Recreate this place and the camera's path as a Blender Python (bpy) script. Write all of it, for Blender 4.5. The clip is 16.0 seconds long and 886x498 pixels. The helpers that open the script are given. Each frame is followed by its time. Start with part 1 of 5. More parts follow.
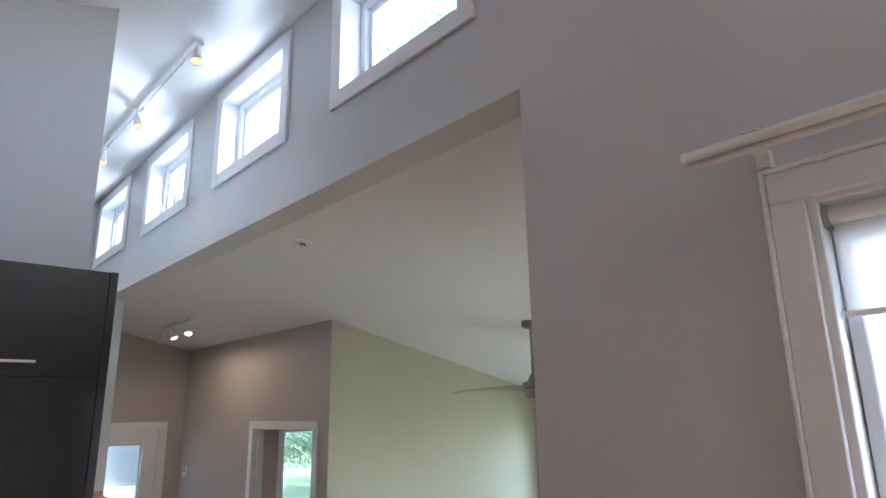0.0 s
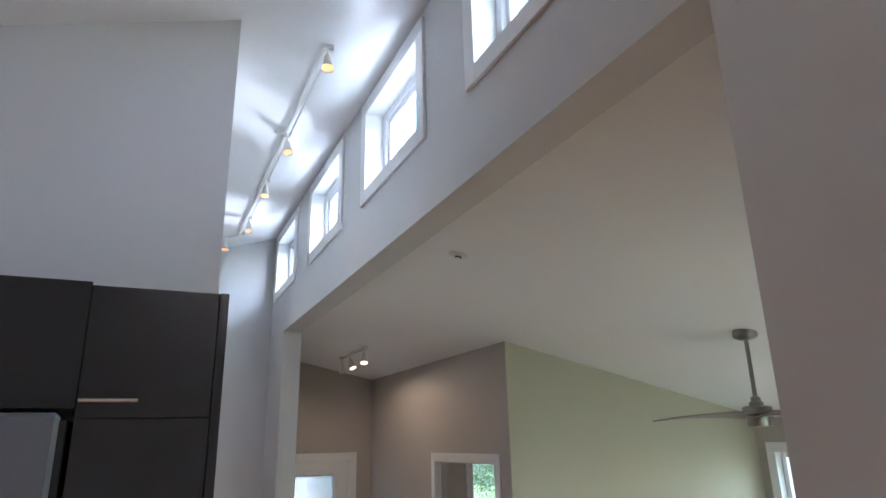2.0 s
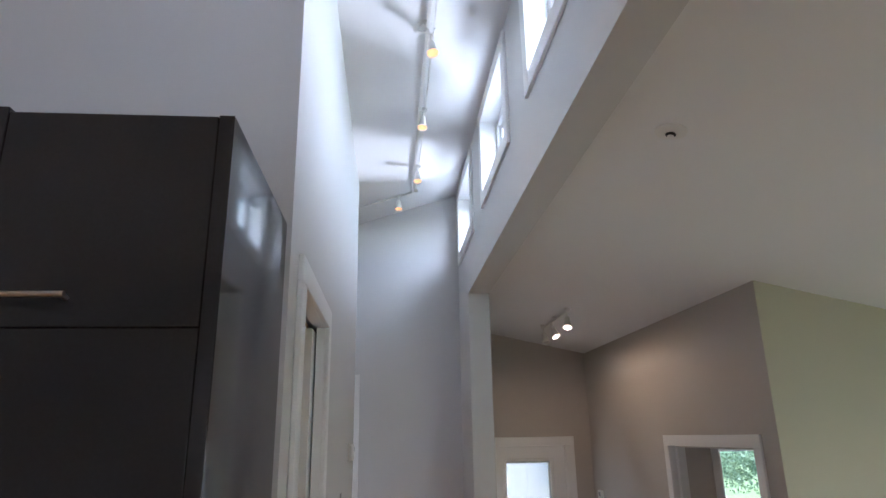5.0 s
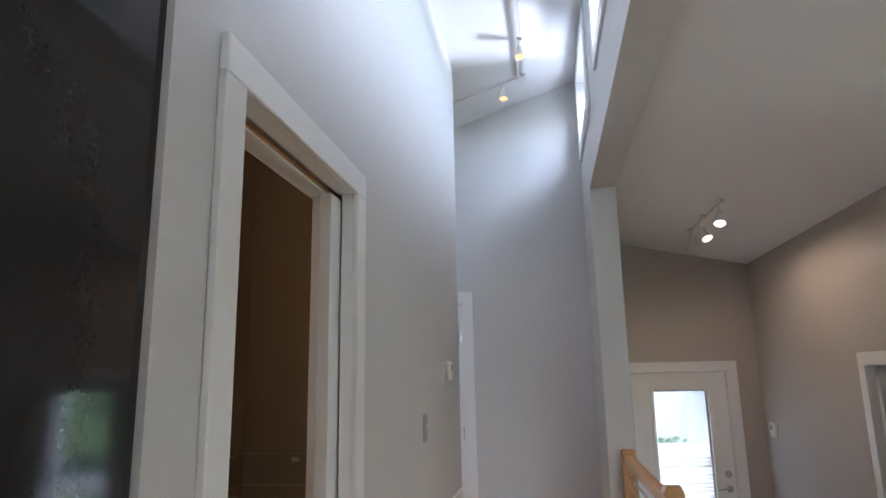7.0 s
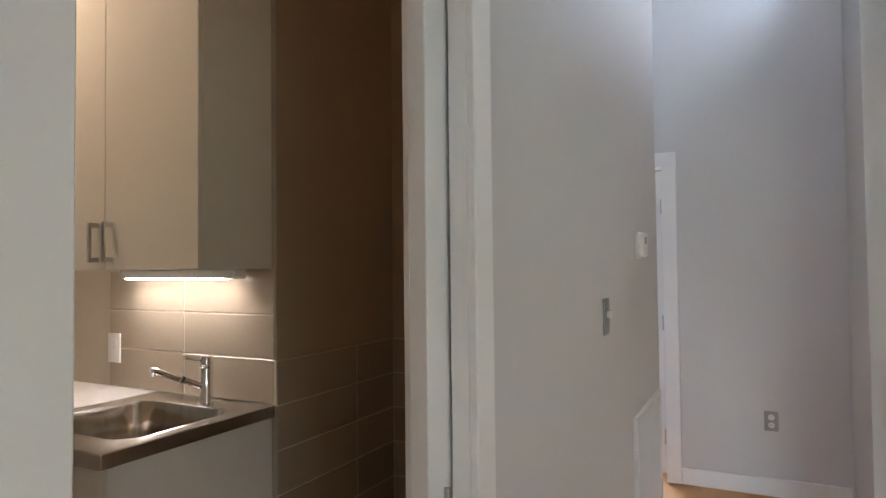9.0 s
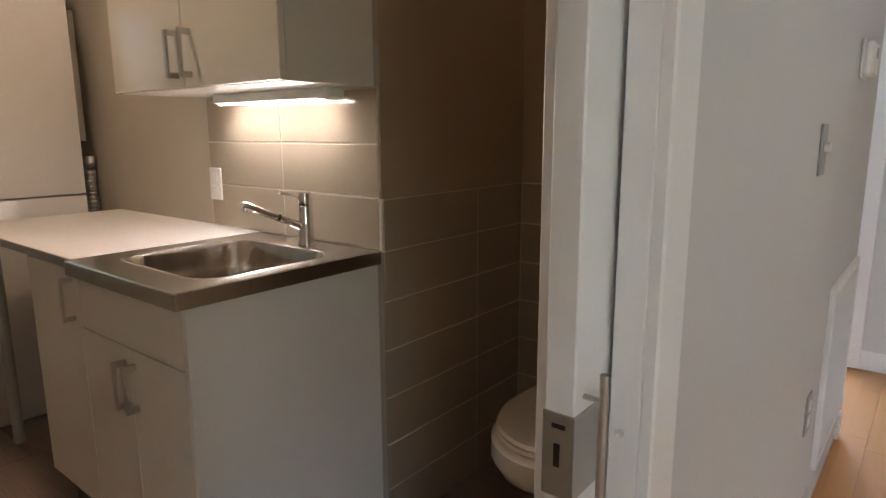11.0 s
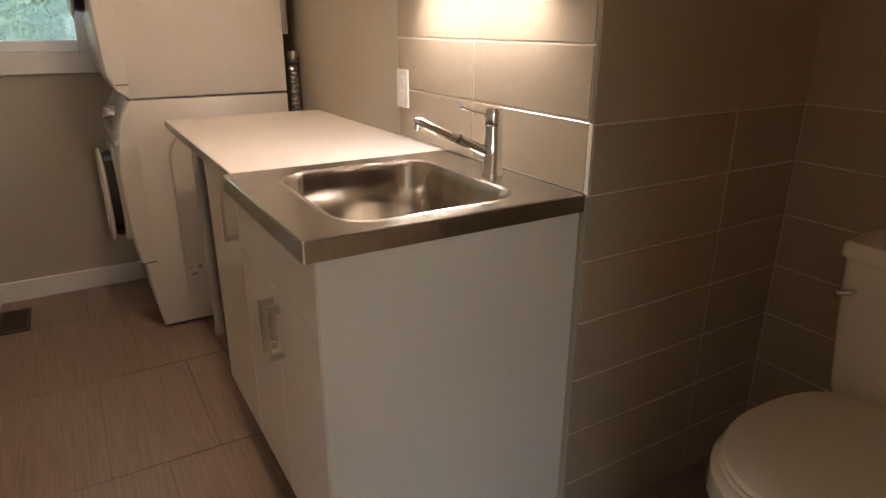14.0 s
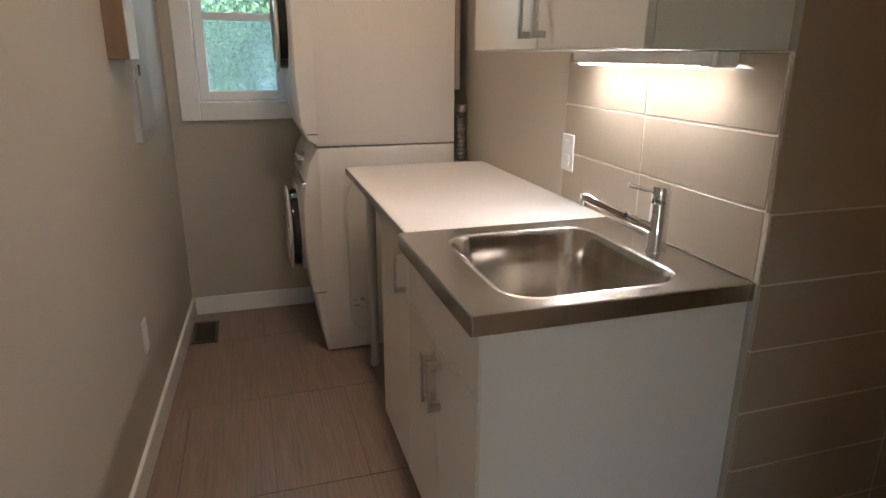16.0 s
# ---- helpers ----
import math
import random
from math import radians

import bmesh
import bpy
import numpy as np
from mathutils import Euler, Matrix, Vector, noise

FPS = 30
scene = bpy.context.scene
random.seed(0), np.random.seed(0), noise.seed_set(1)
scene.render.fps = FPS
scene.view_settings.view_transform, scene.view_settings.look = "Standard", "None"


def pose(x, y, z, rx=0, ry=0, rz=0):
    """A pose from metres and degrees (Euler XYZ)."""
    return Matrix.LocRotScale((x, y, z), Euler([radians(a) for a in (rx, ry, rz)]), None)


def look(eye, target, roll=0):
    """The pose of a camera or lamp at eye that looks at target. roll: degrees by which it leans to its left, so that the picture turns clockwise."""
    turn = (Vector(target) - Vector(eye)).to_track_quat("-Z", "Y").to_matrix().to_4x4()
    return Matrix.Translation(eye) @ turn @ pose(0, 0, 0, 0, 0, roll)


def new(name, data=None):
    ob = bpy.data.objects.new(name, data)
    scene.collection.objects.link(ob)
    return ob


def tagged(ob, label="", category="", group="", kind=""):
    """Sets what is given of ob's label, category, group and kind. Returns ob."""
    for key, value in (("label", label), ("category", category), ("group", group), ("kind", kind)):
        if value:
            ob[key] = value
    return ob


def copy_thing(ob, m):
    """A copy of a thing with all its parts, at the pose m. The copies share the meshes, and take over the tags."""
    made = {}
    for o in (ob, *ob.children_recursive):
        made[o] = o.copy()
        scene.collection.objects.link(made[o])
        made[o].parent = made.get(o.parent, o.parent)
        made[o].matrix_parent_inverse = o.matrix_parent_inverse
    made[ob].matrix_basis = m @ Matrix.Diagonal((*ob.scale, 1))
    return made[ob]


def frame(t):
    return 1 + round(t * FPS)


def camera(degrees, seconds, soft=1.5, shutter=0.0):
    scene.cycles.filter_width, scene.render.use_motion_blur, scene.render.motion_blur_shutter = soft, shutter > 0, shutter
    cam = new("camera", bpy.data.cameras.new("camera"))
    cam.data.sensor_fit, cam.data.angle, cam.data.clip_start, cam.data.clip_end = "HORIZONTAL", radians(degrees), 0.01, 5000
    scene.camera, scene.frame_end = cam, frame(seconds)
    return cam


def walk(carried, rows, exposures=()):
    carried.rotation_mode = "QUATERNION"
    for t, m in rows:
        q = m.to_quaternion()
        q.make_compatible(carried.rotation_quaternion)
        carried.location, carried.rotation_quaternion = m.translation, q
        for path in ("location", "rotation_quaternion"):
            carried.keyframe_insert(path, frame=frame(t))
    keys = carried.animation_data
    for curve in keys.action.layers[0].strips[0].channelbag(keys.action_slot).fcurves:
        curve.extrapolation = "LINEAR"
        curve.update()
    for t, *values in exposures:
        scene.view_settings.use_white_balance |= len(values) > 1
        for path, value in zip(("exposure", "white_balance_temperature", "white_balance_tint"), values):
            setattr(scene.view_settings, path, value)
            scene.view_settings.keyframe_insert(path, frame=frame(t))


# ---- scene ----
cam = camera(70.7, 16.0)
PATH = [
    (0, (0.29, 0.474, 1.572), (1.59, 1.908, 2.076), -1.0),
    (0.5, (0.382, 0.573, 1.582), (1.594, 2.072, 2.115), -1.1),
    (1, (0.461, 0.663, 1.605), (1.554, 2.238, 2.173), -1.1),
    (1.5, (0.568, 0.769, 1.607), (1.53, 2.422, 2.194), -1.2),
    (2, (0.701, 0.888, 1.624), (1.512, 2.62, 2.211), -1.3),
    (2.5, (0.787, 0.99, 1.621), (1.464, 2.779, 2.207), -1.4),
    (3, (0.851, 1.171, 1.604), (1.399, 3.003, 2.19), -1.3),
    (3.5, (0.905, 1.369, 1.616), (1.394, 3.218, 2.201), -1.3),
    (6, (1.35, 2.262, 1.452), (1.256, 4.188, 1.984), -0.8),
    (6.5, (1.41, 2.475, 1.429), (1.211, 4.41, 1.893), -0.9),
    (7, (1.474, 2.665, 1.409), (1.159, 4.599, 1.811), -1.1),
    (7.5, (1.484, 2.86, 1.388), (1.058, 4.789, 1.702), -0.9),
    (8, (1.451, 3.074, 1.389), (0.89, 4.979, 1.63), -1.0),
    (8.5, (1.408, 3.237, 1.367), (0.691, 5.098, 1.519), -1.0),
    (9, (1.381, 3.414, 1.358), (0.471, 5.194, 1.416), -0.6),
    (9.5, (1.349, 3.536, 1.331), (0.269, 5.219, 1.316), -0.6),
    (10, (1.285, 3.616, 1.304), (0.098, 5.221, 1.174), -0.4),
    (12.5, (0.982, 4.007, 1.173), (-0.272, 5.435, 0.55), -0.3),
    (13, (0.929, 4.065, 1.186), (-0.411, 5.393, 0.519), -0.2),
    (13.5, (0.882, 4.104, 1.21), (-0.62, 5.24, 0.537), -0.0),
    (14, (0.859, 4.119, 1.238), (-0.757, 5.085, 0.562), 0.1),
    (14.5, (0.85, 4.113, 1.271), (-0.84, 4.938, 0.591), 0.2),
    (15, (0.849, 4.097, 1.292), (-0.897, 4.797, 0.612), 0.3),
    (15.5, (0.862, 4.079, 1.32), (-0.918, 4.694, 0.648), 0.2),
    (16, (0.875, 4.065, 1.348), (-0.95, 4.628, 0.754), 0.2),
]
walk(cam, [(t, look(eye, target, roll)) for t, eye, target, roll in PATH], [(0.0, 3.55, 5700, 16), (3.5, 3.25, 5950, 17), (6.0, 3.35, 5900, 19), (7.5, 3.55, 5950, 18), (9.5, 3.7, 6250, 18), (12.5, 3.9, 6300, 19), (14.0, 4.1, 6750, 20), (16.0, 4.0, 5800, 15)])

# ---- world, sun, large lights ----
world = bpy.data.worlds.new("world")
scene.world = world
world.use_nodes = True
wn = world.node_tree.nodes
sky = wn.new("ShaderNodeTexSky")
sky.sky_type = "NISHITA"
sky.sun_disc = False
sky.sun_elevation, sky.sun_rotation = radians(52), radians(200)
sky.air_density, sky.dust_density = 1.0, 1.0
wn["Background"].inputs[1].default_value = 0.15
world.node_tree.links.new(sky.outputs[0], wn["Background"].inputs[0])


def lamp(name, kind, m, energy, color, size=0.1, size_y=None, spread=None, cone=None, blend=0.5):
    data = bpy.data.lights.new(name, kind)
    data.energy, data.color = energy, color
    if kind == "AREA":
        data.shape, data.size, data.size_y = "RECTANGLE", size, size_y or size
        if spread:
            data.spread = radians(spread)
    elif kind == "SUN":
        data.angle = radians(size)
    else:
        data.shadow_soft_size = size
    if kind == "SPOT":
        data.spot_size, data.spot_blend = radians(cone), blend
    ob = new(name, data)
    ob.matrix_world = m
    return ob


DAY, WARM = (0.82, 0.90, 1.0), (1.0, 0.66, 0.36)
lamp("sun", "SUN", look((-2, -8, 12), (0, 0, 0)), 2.1, (1.0, 0.95, 0.88), 2.0)
WINDOWS = (2.455, 3.935, 5.41, 6.925)
for wy in WINDOWS:
    # sunlight thrown up by the low roof outside, through each clerestory window
    lamp("roof_bounce_light", "SPOT", look((2.28, wy + 0.05, 2.93), (1.6, wy - 0.12, 3.73)), 3.6, DAY, 0.2, cone=24, blend=0.9)
    lamp("roof_sky_light", "AREA", look((2.8, wy, 3.85), (1.0, wy - 0.1, 2.4)), 11.5 if wy < 5 else (7 if wy < 6 else 5), DAY, 1.4, 0.8)
lamp("living_sky_light", "AREA", look((6.9, 4.78, 0.7), (4.0, 4.0, 0.2)), 1.3, DAY, 0.9, 1.5)
lamp("patio_sky_light", "AREA", look((3.2, -0.5, 1.8), (1.9, 0.5, 1.5)), 9.5, DAY, 1.6, 1.6)
# Fill in the added south window, for the green wall and low ceiling.
lamp("south_fill_light", "AREA", look((4.4, 1.6, 0.75), (4.4, 5.4, 0.6)), 0.9, (0.9, 0.94, 1.0), 2.3, 1.6)
lamp("den_sky_light", "AREA", look((5.4, 9.75, 2.5), (4.6, 7.0, 0.0)), 110, DAY, 0.9, 0.7)
lamp("far_room_sky_light", "AREA", look((-0.45, 9.4, 1.6), (0.3, 7.6, 0.8)), 6, DAY, 1.5, 1.0)
lamp("entry_sky_light", "AREA", look((2.67, 10.6, 3.4), (2.6, 8.0, 0.0)), 40, DAY, 1.2, 1.2)

# ---- materials ----
def mat(name, base, rough=0.6, metal=0.0, var=0.06, scale=3.0, fine=90.0, bump=0.05, spec=0.5, stretch=None, random_var=0.0, coat=0.0):
    """Principled surface with broad and fine variation of colour and roughness, and a fine relief."""
    m = bpy.data.materials.new(name)
    m.use_nodes = True
    nt = m.node_tree
    n, l = nt.nodes, nt.links
    b = n["Principled BSDF"]
    b.inputs["Metallic"].default_value = metal
    b.inputs["Specular IOR Level"].default_value = spec
    b.inputs["Coat Weight"].default_value = coat
    tc = n.new("ShaderNodeTexCoord")
    src = tc.outputs["Object"]
    if stretch:
        mp = n.new("ShaderNodeMapping")
        mp.inputs["Scale"].default_value = stretch
        l.new(src, mp.inputs[0])
        src = mp.outputs[0]
    big = n.new("ShaderNodeTexNoise")
    big.inputs["Scale"].default_value = scale
    big.inputs["Detail"].default_value = 4
    l.new(src, big.inputs["Vector"])
    small = n.new("ShaderNodeTexNoise")
    small.inputs["Scale"].default_value = fine
    small.inputs["Detail"].default_value = 3
    l.new(src, small.inputs["Vector"])
    add = n.new("ShaderNodeMath")
    add.operation = "MULTIPLY_ADD"
    l.new(small.outputs[0], add.inputs[0])
    add.inputs[1].default_value = 0.4
    l.new(big.outputs[0], add.inputs[2])
    fac = add.outputs[0]
    if random_var:
        oi = n.new("ShaderNodeObjectInfo")
        ad = n.new("ShaderNodeMath")
        ad.operation = "MULTIPLY_ADD"
        l.new(oi.outputs["Random"], ad.inputs[0])
        ad.inputs[1].default_value = random_var
        l.new(fac, ad.inputs[2])
        fac = ad.outputs[0]
    ramp = n.new("ShaderNodeValToRGB")
    e = ramp.color_ramp.elements
    e[0].position, e[1].position = 0.35, 1.05 + random_var
    e[0].color = (*[c * (1 - var) for c in base], 1)
    e[1].color = (*[min(1, c * (1 + var)) for c in base], 1)
    l.new(fac, ramp.inputs[0])
    l.new(ramp.outputs[0], b.inputs["Base Color"])
    mr = n.new("ShaderNodeMapRange")
    mr.inputs["To Min"].default_value, mr.inputs["To Max"].default_value = max(0.02, rough - 0.06), min(1, rough + 0.06)
    l.new(big.outputs[0], mr.inputs["Value"])
    l.new(mr.outputs[0], b.inputs["Roughness"])
    if bump:
        bp = n.new("ShaderNodeBump")
        bp.inputs["Strength"].default_value = bump
        bp.inputs["Distance"].default_value = 0.004
        l.new(small.outputs[0], bp.inputs["Height"])
        l.new(bp.outputs[0], b.inputs["Normal"])
    return m


def glow(name, color, strength):
    m = bpy.data.materials.new(name)
    m.use_nodes = True
    b = m.node_tree.nodes["Principled BSDF"]
    b.inputs["Base Color"].default_value = (*color, 1)
    b.inputs["Emission Color"].default_value = (*color, 1)
    b.inputs["Emission Strength"].default_value = strength
    return m


def glass_mat(name, tint=(0.95, 0.98, 0.97)):
    m = bpy.data.materials.new(name)
    m.use_nodes = True
    n, l = m.node_tree.nodes, m.node_tree.links
    n.remove(n["Principled BSDF"])
    tr, gl, fr, mx = n.new("ShaderNodeBsdfTransparent"), n.new("ShaderNodeBsdfGlossy"), n.new("ShaderNodeLayerWeight"), n.new("ShaderNodeMixShader")
    pw, mr = n.new("ShaderNodeMath"), n.new("ShaderNodeMapRange")
    pw.operation = "POWER"
    pw.inputs[1].default_value = 4.0
    mr.inputs["To Min"].default_value, mr.inputs["To Max"].default_value = 0.025, 0.6
    tr.inputs[0].default_value = (*tint, 1)
    gl.inputs["Roughness"].default_value = 0.02
    l.new(fr.outputs["Facing"], pw.inputs[0])
    l.new(pw.outputs[0], mr.inputs["Value"])
    l.new(mr.outputs[0], mx.inputs[0])
    l.new(tr.outputs[0], mx.inputs[1])
    l.new(gl.outputs[0], mx.inputs[2])
    l.new(mx.outputs[0], n["Material Output"].inputs[0])
    return m


def leaf_mat(name, base):
    m = mat(name, base, 0.55, var=0.45, scale=1.2, fine=20, bump=0)
    b = m.node_tree.nodes["Principled BSDF"]
    b.inputs["Subsurface Weight"].default_value = 0.0
    b.inputs["Transmission Weight"].default_value = 0.0
    n, l = m.node_tree.nodes, m.node_tree.links
    tl, mx = n.new("ShaderNodeBsdfTranslucent"), n.new("ShaderNodeMixShader")
    tl.inputs[0].default_value = (base[0] * 1.6, base[1] * 1.5, base[2], 1)
    mx.inputs[0].default_value = 0.4
    l.new(b.outputs[0], mx.inputs[1])
    l.new(tl.outputs[0], mx.inputs[2])
    l.new(mx.outputs[0], n["Material Output"].inputs[0])
    return m


PAINT = mat("wall_paint_pale_grey", (0.60, 0.595, 0.585), 0.55, var=0.035, scale=1.3, fine=260, bump=0.06)
TAUPE = mat("wall_paint_taupe", (0.47, 0.43, 0.385), 0.6, var=0.04, scale=1.3, fine=260, bump=0.06)
GREEN = mat("wall_paint_sage", (0.47, 0.445, 0.335), 0.6, var=0.04, scale=1.3, fine=260, bump=0.06)
# Browner than BEIGE and darkened: the alcove's shade is put into the paint.
ALCOVE_SHADE = mat("wall_paint_alcove_shade", (0.43, 0.345, 0.25), 0.5, var=0.04, scale=1.3, fine=260, bump=0.06)
BEIGE = mat("wall_paint_beige", (0.46, 0.42, 0.35), 0.5, var=0.04, scale=1.3, fine=260, bump=0.06)
CEIL = mat("ceiling_paint_white", (0.80, 0.80, 0.80), 0.75, var=0.02, scale=1.0, fine=300, bump=0.08)
TRIM = mat("trim_paint_white", (0.80, 0.80, 0.79), 0.35, var=0.025, scale=4, fine=120, bump=0.02)
VINYL = mat("white_vinyl", (0.82, 0.83, 0.84), 0.3, var=0.02, scale=4, fine=80, bump=0.0)
BLACKGLOSS = mat("black_gloss_laminate", (0.02, 0.02, 0.022), 0.055, var=0.2, scale=2, fine=140, bump=0.0)
BLACK = mat("black_plastic", (0.015, 0.015, 0.016), 0.4, var=0.2, bump=0.02)
STEEL = mat("brushed_steel", (0.56, 0.54, 0.51), 0.24, 1.0, var=0.10, scale=2, fine=30, bump=0.02, stretch=(4, 60, 4))
BOWL = mat("satin_steel_bowl", (0.56, 0.52, 0.47), 0.18, 1.0, var=0.22, scale=1.6, fine=12, bump=0.02, stretch=(14, 14, 0.5))
FRIDGE = mat("fridge_steel", (0.22, 0.24, 0.27), 0.25, 1.0, var=0.04, scale=1, fine=40, bump=0.0)
CHROME = mat("chrome", (0.75, 0.75, 0.76), 0.07, 1.0, var=0.04, bump=0.0)
NICKEL = mat("brushed_nickel", (0.50, 0.48, 0.45), 0.3, 1.0, var=0.08, scale=6, fine=120, bump=0.02)
FANMETAL = mat("dark_brushed_nickel", (0.27, 0.255, 0.23), 0.38, 1.0, var=0.08, scale=6, fine=120, bump=0.02)
MAPLE = mat("light_oak", (0.50, 0.27, 0.11), 0.4, var=0.25, scale=3, fine=24, bump=0.05, stretch=(18, 1.2, 18))
PLANK = mat("strip_floor_oak", (0.62, 0.32, 0.115), 0.36, var=0.06, scale=2, fine=14, bump=0.02, stretch=(14, 0.6, 14), random_var=0.7)
TILE = mat("wall_tile_beige", (0.405, 0.335, 0.252), 0.14, var=0.06, scale=2, fine=60, bump=0.01, random_var=0.35)
GROUT = mat("grout_pale", (0.62, 0.57, 0.48), 0.85, var=0.12, scale=20, fine=200, bump=0.15)
FTILE = mat("floor_tile_brown", (0.26, 0.19, 0.155), 0.3, var=0.3, scale=2.4, fine=16, bump=0.012, stretch=(1.5, 40, 8), random_var=0.06)
FGROUT = mat("floor_grout", (0.2, 0.15, 0.122), 0.9, var=0.15, scale=20, fine=200, bump=0.15)
PORCELAIN = mat("porcelain", (0.74, 0.68, 0.58), 0.1, var=0.03, scale=3, bump=0.0, coat=0.4)
MELAMINE = mat("white_gloss_foil", (0.74, 0.71, 0.65), 0.16, var=0.03, scale=2, fine=80, bump=0.004)
PANEL = mat("white_melamine", (0.74, 0.72, 0.67), 0.35, var=0.03, scale=2, fine=160, bump=0.02)
COUNTER = mat("white_laminate_top", (0.78, 0.74, 0.70), 0.35, var=0.03, scale=4, fine=220, bump=0.02)
ENAMEL = mat("white_enamel", (0.78, 0.75, 0.71), 0.22, var=0.03, scale=2, fine=90, bump=0.006)
DARKGLASS = mat("dark_door_glass", (0.02, 0.02, 0.022), 0.06, var=0.2, bump=0.0)
FOIL = mat("aluminium_foil_duct", (0.36, 0.35, 0.33), 0.35, 1.0, var=0.3, scale=30, fine=120, bump=0.4)
PLASTIC = mat("white_plastic", (0.78, 0.77, 0.74), 0.35, var=0.03, bump=0.0)
GREYPLATE = mat("grey_metal_plate", (0.36, 0.36, 0.36), 0.4, 0.7, var=0.06, bump=0.01)
BRONZE = mat("aged_bronze_hinge", (0.16, 0.135, 0.115), 0.45, 0.6, var=0.12, bump=0.01)
BOX_GREY = mat("grey_painted_steel", (0.42, 0.42, 0.41), 0.4, 0.2, var=0.05, bump=0.02)
CARD = mat("cabinet_oak_side", (0.20, 0.125, 0.07), 0.45, var=0.15, scale=4, fine=40, bump=0.03, stretch=(10, 10, 1))
DARKBROWN = mat("brown_painted_register", (0.06, 0.042, 0.03), 0.4, var=0.15, scale=6, fine=90, bump=0.03)
LIVFLOOR = mat("oak_living_floor", (0.26, 0.175, 0.11), 0.45, var=0.15, scale=3, fine=40, bump=0.04, stretch=(12, 0.8, 12))
MIRROR = mat("mirror_silver", (0.85, 0.87, 0.87), 0.03, 1.0, var=0.01, bump=0.0)
BLADE = mat("fan_blade_grey_wood", (0.24, 0.205, 0.165), 0.4, var=0.15, scale=4, fine=30, bump=0.03)
GLASS = glass_mat("window_glass")
# Dark tint added to dim the overbright view through the front door.
DOORGLASS = glass_mat("dimming_door_glass", (0.46, 0.48, 0.49))
BULB = glow("warm_bulb", (1.0, 0.50, 0.22), 0.15)
BULBHOT = glow("bright_bulb", (1.0, 0.80, 0.58), 0.3)
LED = glow("led_diffuser", (1.0, 0.92, 0.80), 3.2)
LEAF = leaf_mat("leaves_mid_green", (0.15, 0.225, 0.15))
LEAF2 = leaf_mat("leaves_dark_green", (0.11, 0.175, 0.125))
BARK = mat("bark", (0.10, 0.075, 0.055), 0.9, var=0.35, scale=6, fine=30, bump=0.5)
GRASS = mat("lawn", (0.085, 0.13, 0.035), 0.9, var=0.35, scale=0.8, fine=30, bump=0.4)
ROADM = mat("pale_concrete_drive", (0.33, 0.32, 0.30), 0.9, var=0.12, scale=0.6, fine=60, bump=0.2)
FENCE = mat("weathered_fence_board", (0.22, 0.18, 0.15), 0.8, var=0.25, scale=2, fine=40, bump=0.2, random_var=0.5)
SIDING = mat("pale_siding", (0.62, 0.62, 0.60), 0.7, var=0.06, scale=1, fine=60, bump=0.1)
ROOFM = mat("pale_membrane_roof", (0.42, 0.42, 0.42), 0.8, var=0.1, scale=1, fine=60, bump=0.2)


def cloth_mat(name, base):
    """Thin woven blind cloth that lets some daylight and a dim view through."""
    m = mat(name, base, 0.9, var=0.04, fine=400, bump=0.1)
    n, l = m.node_tree.nodes, m.node_tree.links
    b = n["Principled BSDF"]
    tl, tr, mx, my = n.new("ShaderNodeBsdfTranslucent"), n.new("ShaderNodeBsdfTransparent"), n.new("ShaderNodeMixShader"), n.new("ShaderNodeMixShader")
    tl.inputs[0].default_value = (*base, 1)
    mx.inputs[0].default_value, my.inputs[0].default_value = 0.5, 0.35
    l.new(b.outputs[0], mx.inputs[1])
    l.new(tl.outputs[0], mx.inputs[2])
    l.new(mx.outputs[0], my.inputs[1])
    l.new(tr.outputs[0], my.inputs[2])
    l.new(my.outputs[0], n["Material Output"].inputs[0])
    return m


CLOTH = cloth_mat("sheer_blind_cloth", (0.78, 0.77, 0.72))

SCREEN = cloth_mat("insect_screen", (0.42, 0.50, 0.52))
SCREEN.node_tree.nodes["Mix Shader.001"].inputs[0].default_value = 0.66

# ---- mesh helpers ----
PLACED = {}


def box(bm, x0, x1, y0, y1, z0, z1, bev=0.0, seg=1):
    vs = [bm.verts.new((x, y, z)) for x in (x0, x1) for y in (y0, y1) for z in (z0, z1)]
    fs = [bm.faces.new([vs[i] for i in q]) for q in ((0, 1, 3, 2), (4, 6, 7, 5), (0, 4, 5, 1), (2, 3, 7, 6), (0, 2, 6, 4), (1, 5, 7, 3))]
    if bev:
        es = {e for f in fs for e in f.edges}
        bmesh.ops.bevel(bm, geom=list(es), offset=bev, segments=seg, profile=0.5, affect="EDGES")
    return bm


def boxes(*rows, bev=0.0):
    bm = bmesh.new()
    for r in rows:
        box(bm, *r, bev=bev)
    return bm


def lathe(bm, prof, m=None, n=24, cap=True):
    """A body of revolution about z from (radius, height) pairs, placed by m."""
    m = m or Matrix()
    rings = [[bm.verts.new(m @ Vector((r * math.cos(2 * math.pi * i / n), r * math.sin(2 * math.pi * i / n), z))) for i in range(n)] for r, z in prof]
    for a, b in zip(rings, rings[1:]):
        for i in range(n):
            bm.faces.new((a[i], a[(i + 1) % n], b[(i + 1) % n], b[i]))
    if cap:
        bm.faces.new(rings[0][::-1])
        bm.faces.new(rings[-1])
    return bm


